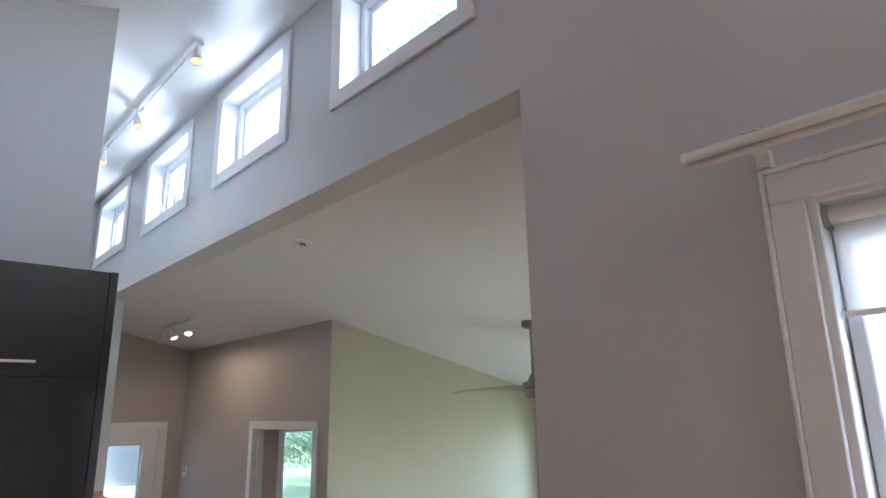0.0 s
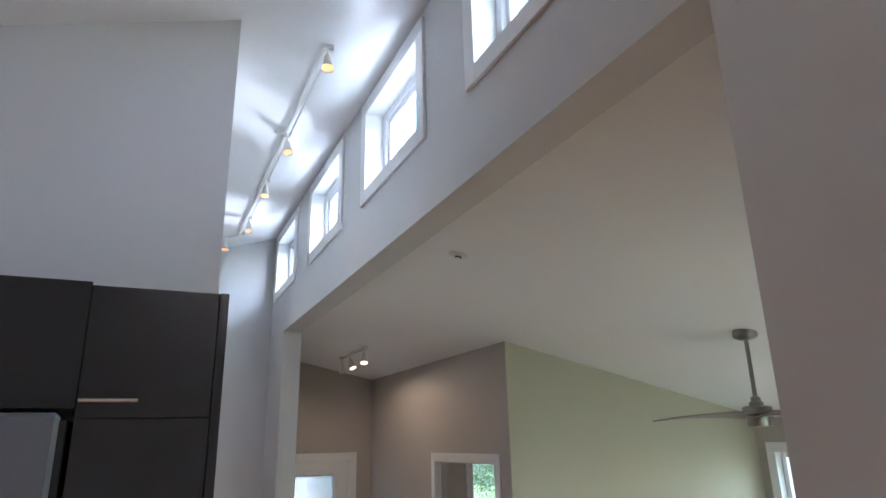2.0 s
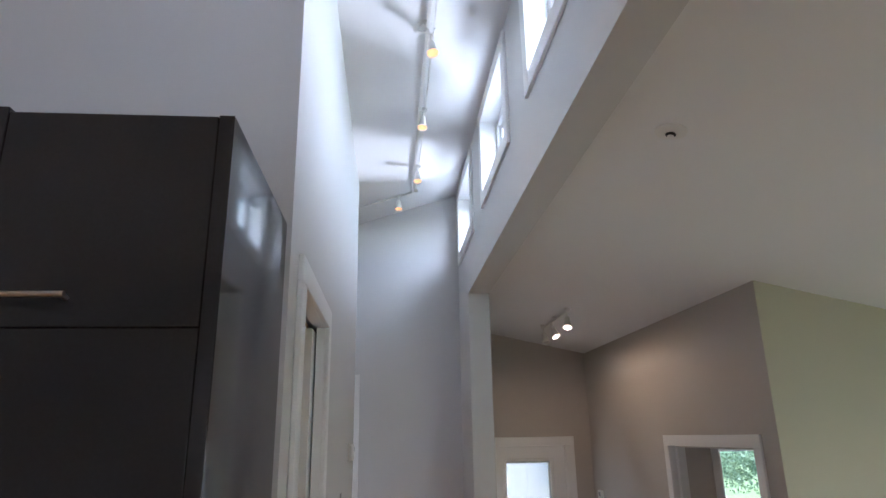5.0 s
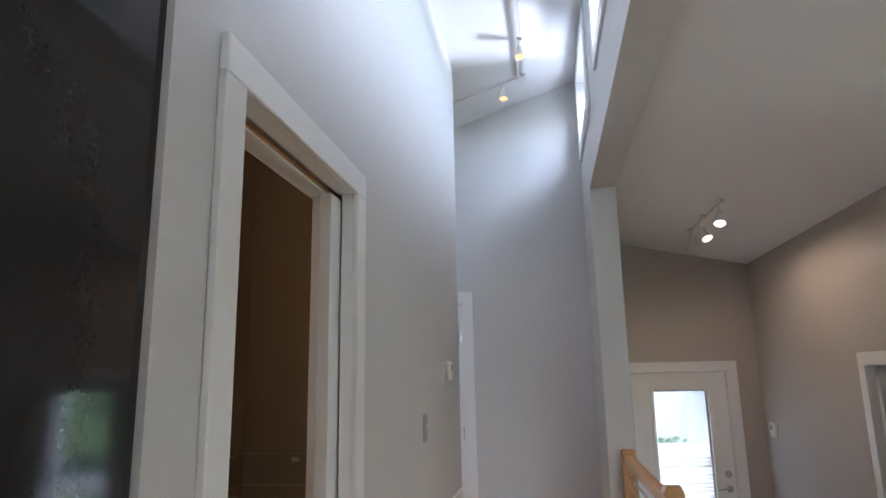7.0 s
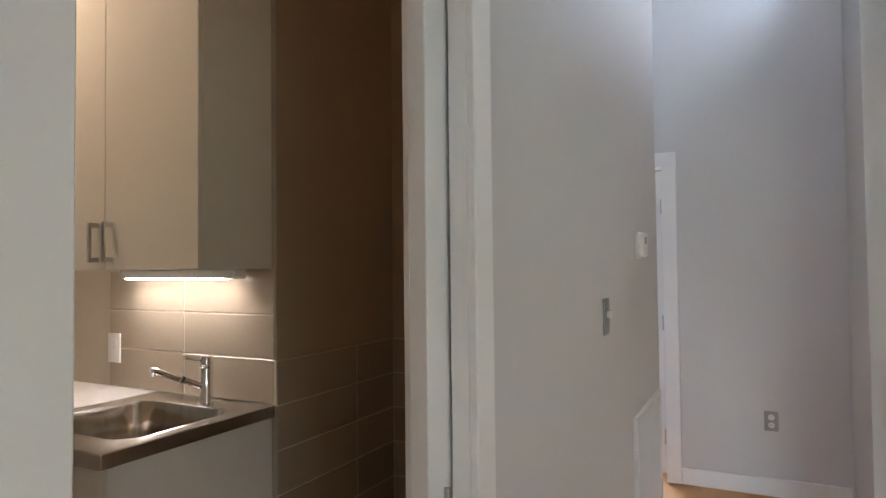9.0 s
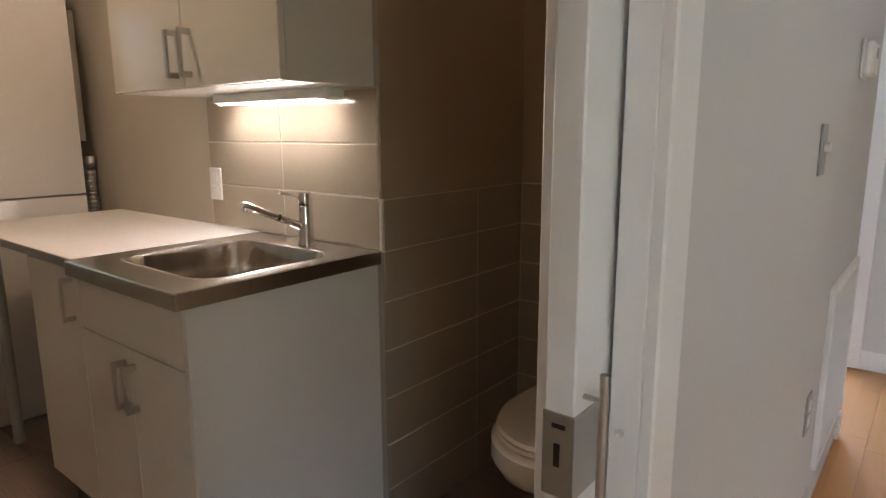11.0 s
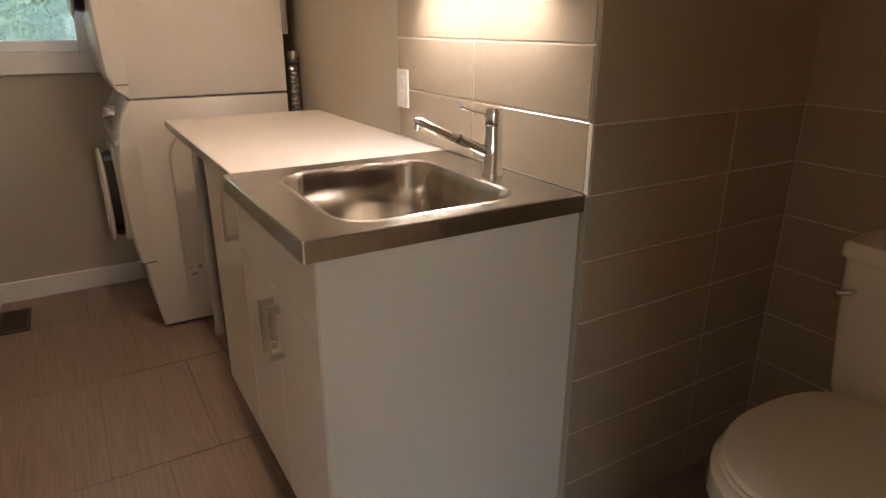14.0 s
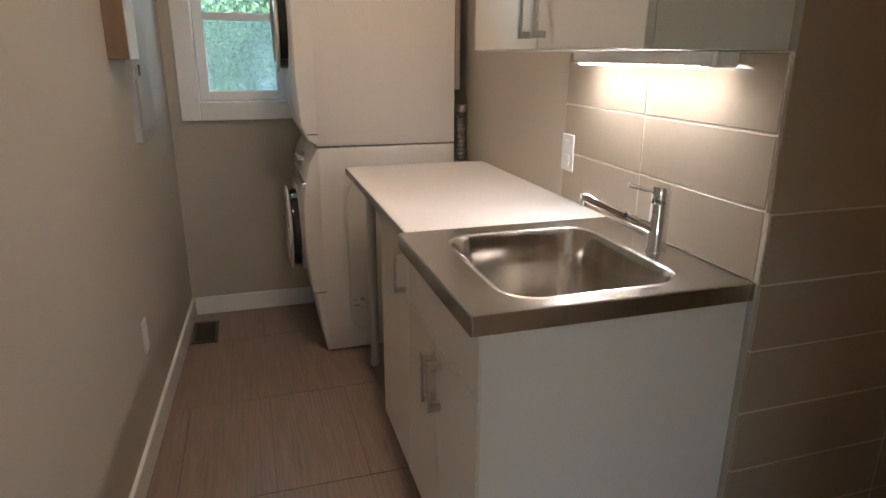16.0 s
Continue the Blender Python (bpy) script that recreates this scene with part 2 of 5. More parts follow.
def tube(bm, pts, r, n=12):
    """A round bar along a line of points."""
    pts = [Vector(p) for p in pts]
    rings = []
    for i, p in enumerate(pts):
        d = (pts[min(i + 1, len(pts) - 1)] - pts[max(i - 1, 0)]).normalized()
        q = d.to_track_quat("Z", "Y").to_matrix()
        rr = r[i] if isinstance(r, (list, tuple)) else r
        rings.append([bm.verts.new(p + q @ Vector((rr * math.cos(2 * math.pi * k / n), rr * math.sin(2 * math.pi * k / n), 0))) for k in range(n)])
    for a, b in zip(rings, rings[1:]):
        for k in range(n):
            bm.faces.new((a[k], a[(k + 1) % n], b[(k + 1) % n], b[k]))
    bm.faces.new(rings[0][::-1])
    bm.faces.new(rings[-1])
    return bm


def rounded(x0, x1, y0, y1, r, k=6):
    """Corner points of a rectangle with round corners, anticlockwise."""
    out = []
    for cx, cy, a in ((x1 - r, y1 - r, 0), (x0 + r, y1 - r, 90), (x0 + r, y0 + r, 180), (x1 - r, y0 + r, 270)):
        out += [(cx + r * math.cos(radians(a + 90 * i / k)), cy + r * math.sin(radians(a + 90 * i / k))) for i in range(k + 1)]
    return out


def loft(bm, loops, cap0=True, cap1=True):
    rings = [[bm.verts.new(p) for p in lp] for lp in loops]
    n = len(rings[0])
    for a, b in zip(rings, rings[1:]):
        for i in range(n):
            bm.faces.new((a[i], a[(i + 1) % n], b[(i + 1) % n], b[i]))
    if cap0:
        bm.faces.new(rings[0][::-1])
    if cap1:
        bm.faces.new(rings[-1])
    return bm


def mesh_of(name, bm, material, smooth=False):
    bmesh.ops.recalc_face_normals(bm, faces=bm.faces[:])
    me = bpy.data.meshes.new(name)
    bm.to_mesh(me)
    bm.free()
    me.materials.append(material)
    if smooth:
        for p in me.polygons:
            p.use_smooth = True
        me.set_sharp_from_angle(angle=radians(40))
    return me


def part(name, bm, material, parent=None, label="", smooth=False):
    """One mesh object, in world places, under a thing or a part."""
    ob = new(name, mesh_of(name, bm, material, smooth))
    if parent:
        ob.parent = parent
        ob.matrix_parent_inverse = PLACED.get(parent.name, Matrix()).inverted()
    return tagged(ob, label)


def thing(name, place, label, category, group="", kind=""):
    ob = new(name)
    ob.location = place
    PLACED[ob.name] = Matrix.Translation(place)
    ob.empty_display_size = 0.1
    return tagged(ob, label, category, group, kind)


def solid(name, bm, material, label, category, group="", kind="", smooth=False):
    return tagged(part(name, bm, material, None, "", smooth), label, category, group, kind)


def setting(name, bm, material, label, category="wall"):
    return tagged(part(name, bm, material), label, category, "", "structure")


def walled(axis, a0, a1, u0, u1, z0, top, holes=()):
    """A wall with openings cut through it. axis: the way its faces look. top: a height or a function of x."""
    us = sorted({u0, u1, *[h[i] for h in holes for i in (0, 1)]})
    zs = sorted({z0, 99.0, *[h[i] for h in holes for i in (2, 3)]})
    us = [u for u in us if u0 <= u <= u1]
    zs = [z for z in zs if z >= z0]
    full = lambda i, j: 0 <= i < len(us) - 1 and 0 <= j < len(zs) - 1 and not any(
        h[0] <= us[i] and us[i + 1] <= h[1] and h[2] <= zs[j] and zs[j + 1] <= h[3] for h in holes)
    bm = bmesh.new()
    cache = {}

    def v(a, i, j):
        if (a, i, j) not in cache:
            p = [a, us[i]] if axis == "x" else [us[i], a]
            z = zs[j] if zs[j] < 99 else (top(p[0]) if callable(top) else top)
            cache[a, i, j] = bm.verts.new((p[0], p[1], z))
        return cache[a, i, j]

    for i in range(len(us) - 1):
        for j in range(len(zs) - 1):
            if not full(i, j):
                continue
            for a in (a0, a1):
                bm.faces.new((v(a, i, j), v(a, i + 1, j), v(a, i + 1, j + 1), v(a, i, j + 1)))
            for di, dj, e in ((-1, 0, ((i, j), (i, j + 1))), (1, 0, ((i + 1, j), (i + 1, j + 1))), (0, -1, ((i, j), (i + 1, j))), (0, 1, ((i, j + 1), (i + 1, j + 1)))):
                if not full(i + di, j + dj):
                    bm.faces.new((v(a0, *e[0]), v(a0, *e[1]), v(a1, *e[1]), v(a1, *e[0])))
    return bm


def slab(x0, x1, y0, y1, low, thick):
    """A sloping slab whose underside follows low(x)."""
    bm = bmesh.new()
    loops = []
    for y in (y0, y1):
        loops.append([(x0, y, low(x0)), (x1, y, low(x1)), (x1, y, low(x1) + thick), (x0, y, low(x0) + thick)])
    return loft(bm, loops)


def cased(name, axis, face, out, u0, u1, z0, z1, w, parent, bottom=False, d=0.018):
    """Flat casing boards round an opening, proud of a wall's face."""
    lo, hi = min(face, face + out * d), max(face, face + out * d)

    def bd(a, b, c, e):
        bm = box(bmesh.new(), lo, hi, a, b, c, e, 0.003) if axis == "x" else box(bmesh.new(), a, b, lo, hi, c, e, 0.003)
        return part(name, bm, TRIM, parent)
    zb = z0 - w if bottom else z0
    bd(u0 - w, u0, zb, z1)
    bd(u1, u1 + w, zb, z1)
    bd(u0 - w, u1 + w, z1, z1 + w)
    if bottom:
        bd(u0, u1, z0 - w, z0)

# ---- the large structure ----
roof = lambda x: 3.204 + 0.325 * x
low_roof = lambda x: 2.655 - 0.2185 * (x - 2.3)
LOW = -0.56

setting("floor", boxes((-3.3, 1.98, -1.7, 3.6, -0.2, -0.012), (0.85, 1.98, 3.6, 9.0, -0.2, -0.012), (-2.7, 0.85, 6.6, 9.0, -0.2, -0.012)), PLANK, "warm oak strip floor", "floor")
setting("floor_laundry", boxes((-2.62, 0.85, 3.6, 6.6, -0.2, -0.009)), FGROUT, "brown grout bed under the laundry floor tiles", "floor")
setting("floor_living", boxes((1.98, 6.3, 1.7, 9.0, LOW - 0.15, LOW)), LIVFLOOR, "sunken oak floor of the living room and entry", "floor")
setting("ceiling", slab(-3.35, 2.12, -1.75, 9.1, roof, 0.18), CEIL, "white sloping ceiling rising to the clerestory", "ceiling")
setting("ceiling_living", slab(1.975, 6.5, 1.6, 9.1, low_roof, 0.14), CEIL, "white sloping living room ceiling", "ceiling")
setting("roof_living", slab(1.985, 6.6, 1.5, 9.2, lambda x: low_roof(x) + 0.145, 0.03), ROOFM, "pale low roof outside the clerestory windows", "roof")

holes = [(w - 0.437, w + 0.437, 3.116, 3.672) for w in WINDOWS] + [(1.744, 6.876, -0.7, 2.654), (-1.15, 0.928, 0.0, 2.042)]
setting("wall_east", walled("x", 1.812, 1.98, -1.7, 9.0, -0.7, roof, holes), PAINT, "pale grey clerestory wall with a wide opening below")
setting("wall_west_kitchen", walled("x", -3.3, -3.2, -1.7, 3.523, -0.1, roof), PAINT, "plain pale grey kitchen wall")
setting("wall_south_kitchen", walled("y", -1.7, -1.6, -3.3, 1.812, -0.1, roof), PAINT, "plain pale grey kitchen wall")
setting("wall_kitchen_laundry", walled("y", 3.483, 3.565, -3.3, 0.79, -0.1, roof), PAINT, "pale grey wall above the black kitchen units")
skew = lambda x: 3.70 - 0.039 * (x + 2.507)
bm = bmesh.new()
loft(bm, [[(x, 3.566, -0.02), (x, skew(x), -0.02), (x, skew(x), roof(x)), (x, 3.566, roof(x))] for x in (-2.507, 0.79)])
setting("wall_laundry_lining", bm, BEIGE, "beige painted laundry wall")
setting("wall_corridor", walled("x", 0.79, 0.915, 5.2, 6.65, 0, roof), PAINT, "pale grey corridor wall")
setting("wall_corridor_corner", walled("x", 0.79, 0.915, 3.483, 3.685, 0, roof), PAINT, "pale grey corner beside the black larder unit")
setting("wall_corridor_header", walled("x", 0.79, 0.915, 3.685, 5.2, 1.972, roof), PAINT, "pale grey wall above the pocket door")
setting("wall_pocket_inner", walled("x", 0.79, 0.830, 4.435, 5.2, 0, 1.972), PAINT, "pale grey inner skin of the door pocket")
setting("wall_pocket_outer", walled("x", 0.879, 0.915, 4.435, 5.2, 0, 1.972), PAINT, "pale grey outer skin of the door pocket")
# Darkened alcove paint here too, to cut light bounced into the alcove.
setting("wall_bath_lining", walled("x", 0.787, 0.79, 4.56, 5.79, 0, roof), ALCOVE_SHADE, "beige painted laundry wall")
setting("wall_north_hall", walled("y", 7.573, 7.69, -2.7, 1.812, 0, roof, [(-0.06, 0.829, -0.01, 1.99)]), PAINT, "pale grey end wall of the corridor")
setting("wall_hall_side", walled("y", 6.53, 6.65, -2.7, 0.79, 0, roof), PAINT, "pale grey side wall of the hall")
setting("wall_hall_end", walled("x", -2.8, -2.7, 6.5, 9.1, 0, roof), PAINT, "pale grey wall at the hall's end")
setting("wall_far_room", walled("y", 9.0, 9.1, -2.7, 1.812, 0, roof, [(-1.3, 0.4, 0.8, 1.95)]), TAUPE, "taupe wall of the room beyond the hall door")
setting("wall_west_laundry", walled("x", -2.62, -2.507, 3.523, 5.2, 0, roof, [(3.835, 4.285, 1.11, 1.94)]), BEIGE, "beige laundry end wall with a window")
setting("wall_sink", walled("y", 5.045, 5.16, -2.62, -0.09, 0, roof), BEIGE, "beige wall behind the laundry counter")
setting("wall_alcove_side", walled("x", -0.2, -0.09, 5.16, 5.9, 0, roof), ALCOVE_SHADE, "wall beside the toilet in brown paint darkened for alcove shade")
setting("wall_alcove_paint", walled("x", -0.09, -0.0875, 5.045, 5.79, 1.047, roof), ALCOVE_SHADE, "shade-darkened brown paint up to the outside corner")
setting("wall_alcove_back", walled("y", 5.79, 5.9, -0.09, 0.79, 0, roof), ALCOVE_SHADE, "wall behind the toilet in brown paint darkened for alcove shade")

setting("wall_living_south", walled("y", 1.63, 1.744, 1.98, 6.3, -0.7, low_roof, [(3.2, 5.6, -0.1, 1.6)]), TAUPE, "plain taupe living room wall")
setting("wall_living_east", walled("x", 6.2, 6.32, 1.63, 9.1, -0.7, low_roof, [(4.3, 5.262, -0.2, 1.462)]), TAUPE, "taupe living room wall with a window")
setting("wall_green", walled("y", 5.453, 5.57, 3.51, 6.2, -0.7, low_roof), GREEN, "sage green living room wall")
setting("wall_entry_side", walled("x", 3.392, 3.51, 5.453, 8.955, -0.7, low_roof, [(5.69, 6.928, -0.7, 1.44)]), TAUPE, "taupe entry wall with a cased opening")
setting("wall_green_return", walled("y", 5.449, 5.453, 3.3935, 6.2, -0.7, low_roof), GREEN, "sage green paint up to the outside corner", "wall")
setting("wall_entry_north", walled("y", 8.955, 9.08, 1.98, 6.32, -0.7, low_roof, [(2.2, 3.105, -0.7, 1.425), (4.83, 5.75, 0.1, 1.375)]), TAUPE, "taupe entry wall with the front door")
setting("wall_entry_lining", walled("x", 1.98, 1.984, 6.876, 8.955, -0.7, low_roof), TAUPE, "taupe paint on the entry side of the column wall")

# trims
bb = thing("baseboard", (1.5, 7.5, 0), "white painted baseboards along corridor and hall walls", "baseboard", kind="structure")
for r in ((0.908, 1.812, 7.559, 7.573, 0, 0.105), (0.915, 0.929, 4.498, 5.94, 0, 0.105), (0.915, 0.929, 6.60, 6.664, 0, 0.105), (1.798, 1.812, 6.876, 7.559, 0, 0.105), (0.78, 0.915, 6.65, 6.664, 0, 0.105)):
    part("baseboard_run", box(bmesh.new(), *r, 0.003), TRIM, bb)
bb = thing("baseboard_laundry", (-1, 3.7, 0), "white painted baseboards in the laundry", "baseboard", kind="structure")
part("baseboard_run", box(bmesh.new(), -2.507, -2.493, 3.716, 4.9, 0, 0.097, 0.003), TRIM, bb)
part("baseboard_run", loft(bmesh.new(), [[(x, skew(x), 0), (x, skew(x) + 0.014, 0), (x, skew(x) + 0.014, 0.094), (x, skew(x) + 0.011, 0.097), (x, skew(x), 0.097)] for x in (-2.507, 0.77)]), TRIM, bb)

# clerestory windows
first = None
for k, wy in enumerate(WINDOWS):
    if first is None:
        first = w = thing("window_1", (1.812, wy, 3.4), "small white clerestory window with flat white casing", "window", "clerestory windows", "structure")
        cased("casing", "x", 1.812, -1, wy - 0.425, wy + 0.425, 3.128, 3.66, 0.088, w, True)
        a, b, c, d = wy - 0.437, wy + 0.437, 3.116, 3.672
        part("reveal", boxes((1.806, 1.93, a, a + 0.012, c, d), (1.806, 1.93, b - 0.012, b, c, d), (1.806, 1.93, a + 0.012, b - 0.012, c, c + 0.012), (1.806, 1.93, a + 0.012, b - 0.012, d - 0.012, d)), TRIM, w)
        fr = part("window_frame", boxes((1.915, 1.985, a + 0.012, a + 0.06, c + 0.012, d - 0.012), (1.915, 1.985, b - 0.06, b - 0.012, c + 0.012, d - 0.012), (1.915, 1.985, a + 0.06, b - 0.06, c + 0.012, c + 0.06), (1.915, 1.985, a + 0.06, b - 0.06, d - 0.06, d - 0.012), bev=0.004), VINYL, w)
        part("sash", boxes((1.935, 1.975, a + 0.06, a + 0.095, c + 0.06, d - 0.06), (1.935, 1.975, b - 0.095, b - 0.06, c + 0.06, d - 0.06), (1.935, 1.975, a + 0.095, b - 0.095, c + 0.06, c + 0.095), (1.935, 1.975, a + 0.095, b - 0.095, d - 0.095, d - 0.06), bev=0.004), VINYL, w)
        pn = part("pane", boxes((1.953, 1.957, a + 0.095, b - 0.095, c + 0.095, d - 0.095)), GLASS, w)
        pn.visible_shadow = False
    else:
        w = copy_thing(first, pose(1.812, wy, 3.4))
        w.name = "window_%d" % (k + 1)

# patio door with blind and curtain rail
w = thing("door_1", (1.9, -0.1, 0), "white glazed patio door in white casing with a roller blind", "door", kind="structure")
cased("casing", "x", 1.812, -1, -1.15, 0.918, 0.0, 2.026, 0.076, w)
part("casing_back_band", boxes((1.786, 1.812, 0.9945, 1.006, 0.0, 2.112), (1.786, 1.812, -1.25, 0.9945, 2.1025, 2.114), bev=0.003), TRIM, w, "chipped white edge strip with bare wood patches")
part("door_frame", boxes((1.812, 1.98, 0.898, 0.928, 0, 2.042), (1.812, 1.98, -1.15, -1.12, 0, 2.042), (1.812, 1.98, -1.12, 0.898, 2.012, 2.042), bev=0.003), TRIM, w)
part("door_leaf", boxes((1.868, 1.92, 0.862, 0.896, 0.02, 2.005), (1.875, 1.92, -0.11, -0.01, 0.02, 2.005), (1.875, 1.92, -0.01, 0.862, 1.93, 2.005), (1.875, 1.92, -0.01, 0.862, 0.02, 0.25), (1.875, 1.92, -1.115, -1.0, 0.02, 2.005), (1.875, 1.92, -0.22, -0.115, 0.02, 2.005), (1.875, 1.92, -1.0, -0.22, 1.9, 2.005), (1.875, 1.92, -1.0, -0.22, 0.02, 0.25), bev=0.004), VINYL, w)
pn = part("pane", boxes((1.895, 1.9, -0.01, 0.862, 0.25, 1.93), (1.895, 1.9, -1.0, -0.22, 0.25, 1.9)), GLASS, w)
pn.visible_shadow = False
part("door_handle", boxes((1.835, 1.8685, 0.78, 0.812, 1.60, 1.73), bev=0.008), BLACK, w, "black moulded door pull")
rb = thing("roller_blind", (1.855, 0.4, 1.9), "half-lowered pale cloth roller blind in the door frame", "blind")
part("roller", tube(bmesh.new(), [(1.846, 0.0, 1.985), (1.846, 0.886, 1.985)], 0.021, 16), PLASTIC, rb, smooth=True)
part("cloth", boxes((1.850, 1.851, 0.02, 0.884, 1.765, 1.965)), CLOTH, rb)
part("bottom_bar", tube(bmesh.new(), [(1.8505, 0.0, 1.762), (1.8505, 0.892, 1.762)], 0.007), PLASTIC, rb, smooth=True)
part("bracket", boxes((1.825, 1.866, 0.887, 0.896, 1.955, 2.008)), NICKEL, rb)
cr = thing("curtain_rail", (1.77, 0.4, 2.2), "white double curtain rail on white brackets above the door", "curtain rail")
part("rail_tube", tube(bmesh.new(), [(1.745, 1.155, 2.183), (1.745, -1.3, 2.183)], 0.0135, 14), PLASTIC, cr, smooth=True)
part("rail_tube", tube(bmesh.new(), [(1.768, 1.14, 2.167), (1.768, -1.3, 2.167)], 0.011, 14), PLASTIC, cr, smooth=True)
part("end_cap", lathe(bmesh.new(), [(0.002, -0.006), (0.015, -0.002), (0.015, 0.012)], pose(1.745, 1.16, 2.183, 90, 0, 0), 14), PLASTIC, cr, smooth=True)
for y in (0.988, -0.9):
    part("bracket", boxes((1.735, 1.812, y - 0.014, y + 0.014, 2.147, 2.157), (1.785, 1.812, y - 0.016, y + 0.016, 2.117, 2.162), (1.73, 1.782, y - 0.02, y + 0.02, 2.195, 2.2), bev=0.002), PLASTIC, cr)

# pocket door
w = thing("door_2", (0.85, 4.1, 0), "white pocket door slid open into the wall, in white casing", "door", kind="structure")
cased("casing", "x", 0.915, 1, 3.70, 4.42, 0, 1.958, 0.078, w)
cased("casing", "x", 0.79, -1, 3.70, 4.434, 0, 1.952, 0.078, w, d=0.01)
part("jamb", boxes((0.788, 0.917, 3.686, 3.70, 0, 1.972), bev=0.002), TRIM, w)
part("jamb", boxes((0.88, 0.917, 4.42, 4.434, 0, 1.972), bev=0.002), TRIM, w)
part("jamb", boxes((0.792, 0.830, 4.405, 4.434, 0, 1.972), bev=0.002), TRIM, w)
part("head_jamb", boxes((0.869, 0.917, 3.70, 4.42, 1.958, 1.974), bev=0.002), TRIM, w)
part("head_jamb", boxes((0.788, 0.842, 3.70, 4.405, 1.952, 1.974), bev=0.002), TRIM, w)
part("head_track", boxes((0.849, 0.866, 3.70, 4.434, 1.965, 1.9715)), NICKEL, w)
part("track_lip", boxes((0.8425, 0.846, 3.70, 4.43, 1.958, 1.9715)), MAPLE, w, "bare wood edge of the track slot")
leaf = part("door_leaf", boxes((0.838, 0.874, 4.345, 5.10, 0.01, 1.944), bev=0.002), TRIM, w, "white painted door leaf")
lk = part("latch_plate", boxes((0.8375, 0.8755, 4.3428, 4.3452, 0.84, 0.938), (0.8738, 0.8755, 4.3452, 4.402, 0.84, 0.938)), NICKEL, w, "brushed nickel wraparound edge pull")
part("finger_slot", boxes((0.852, 0.859, 4.3415, 4.3429, 0.876, 0.903), (0.849, 0.865, 4.3415, 4.3429, 0.921, 0.926)), BLACK, lk)
hd = part("pull_handle", tube(bmesh.new(), [(0.897, 4.366, 0.763), (0.897, 4.366, 0.985)], 0.0052, 14), NICKEL, w, "brushed nickel bar handle", True)
for z in (0.793, 0.955):
    part("standoff", tube(bmesh.new(), [(0.8738, 4.366, z), (0.897, 4.366, z)], 0.0032, 10), NICKEL, hd, smooth=True)

part("door_bumper", lathe(bmesh.new(), [(0.006, 0.0), (0.006, 0.003), (0.003, 0.006)], pose(0.894, 4.4195, 0.896, 90, 0, 0), 12), PLASTIC, w, "small white bumper", True)

# hall door at the corridor's end
w = thing("door_3", (0.4, 7.6, 0), "white hinged door standing open at the corridor's end", "door", kind="structure")
cased("casing", "y", 7.573, -1, -0.05, 0.819, 0, 1.98, 0.089, w)
part("jamb", boxes((0.819, 0.829, 7.571, 7.692, 0, 1.99), (-0.06, -0.05, 7.571, 7.692, 0, 1.99), (-0.05, 0.819, 7.571, 7.692, 1.98, 1.99)), TRIM, w)
part("door_leaf", boxes((0.765, 0.80, 7.70, 8.52, 0.01, 1.972), bev=0.002), TRIM, w)
for z in (1.73, 0.99, 0.27):
    part("hinge", boxes((0.8125, 0.8188, 7.60, 7.69, z - 0.045, z + 0.045), bev=0.001), BRONZE, w, "steel butt hinge")
    part("hinge_pin", tube(bmesh.new(), [(0.81, 7.60, z - 0.047), (0.81, 7.60, z + 0.047)], 0.006, 8), NICKEL, w)

# front door
w = thing("door_4", (2.65, 8.96, LOW), "white front door with a tall glazed panel", "door", kind="structure")
cased("casing", "y", 8.955, -1, 2.21, 3.10, LOW, 1.415, 0.095, w)
part("jamb", boxes((3.094, 3.105, 8.957, 9.08, LOW, 1.425), (2.2, 2.211, 8.957, 9.08, LOW, 1.425), (2.211, 3.094, 8.957, 9.08, 1.413, 1.425)), TRIM, w)
lf = part("door_leaf", boxes((2.216, 2.40, 8.965, 9.008, LOW + 0.01, 1.405), (2.955, 3.09, 8.965, 9.008, LOW + 0.01, 1.405), (2.40, 2.955, 8.965, 9.008, 1.285, 1.405), (2.40, 2.955, 8.965, 9.008, LOW + 0.01, -0.28)), TRIM, w)
part("glazing_bead", boxes((2.40, 2.437, 8.957, 9.012, -0.28, 1.285), (2.918, 2.955, 8.957, 9.012, -0.28, 1.285), (2.437, 2.918, 8.957, 9.012, 1.255, 1.285), (2.437, 2.918, 8.957, 9.012, -0.28, -0.25), bev=0.004), TRIM, w)
part("blind_cassette", boxes((2.437, 2.918, 8.985, 8.995, 1.235, 1.255), (2.90, 2.918, 8.985, 8.995, -0.25, 1.235)), BOX_GREY, w)
for k in range(88):
    z = -0.24 + k * 0.0115
    sl = loft(bmesh.new(), [[(x, 8.9885, z), (x, 8.9945, z + 0.0022), (x, 8.9943, z + 0.0030), (x, 8.9883, z + 0.0008)] for x in (2.44, 2.898)])
    part("blind_slat", sl, VINYL, w)
part("door_stop", boxes((2.211, 2.226, 9.01, 9.03, LOW, 1.413), (3.079, 3.094, 9.01, 9.03, LOW, 1.413), (2.226, 3.079, 9.01, 9.03, 1.39, 1.413)), TRIM, w)
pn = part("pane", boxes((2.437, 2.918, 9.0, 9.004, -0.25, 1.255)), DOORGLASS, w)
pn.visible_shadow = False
for z, nm in ((0.50, "deadbolt"), (0.375, "lever_rose")):
    part(nm, lathe(bmesh.new(), [(0.03, 0), (0.03, 0.012), (0.022, 0.02), (0.02, 0.024)], pose(3.032, 8.965, z, 90, 0, 0), 20), NICKEL, w, smooth=True)
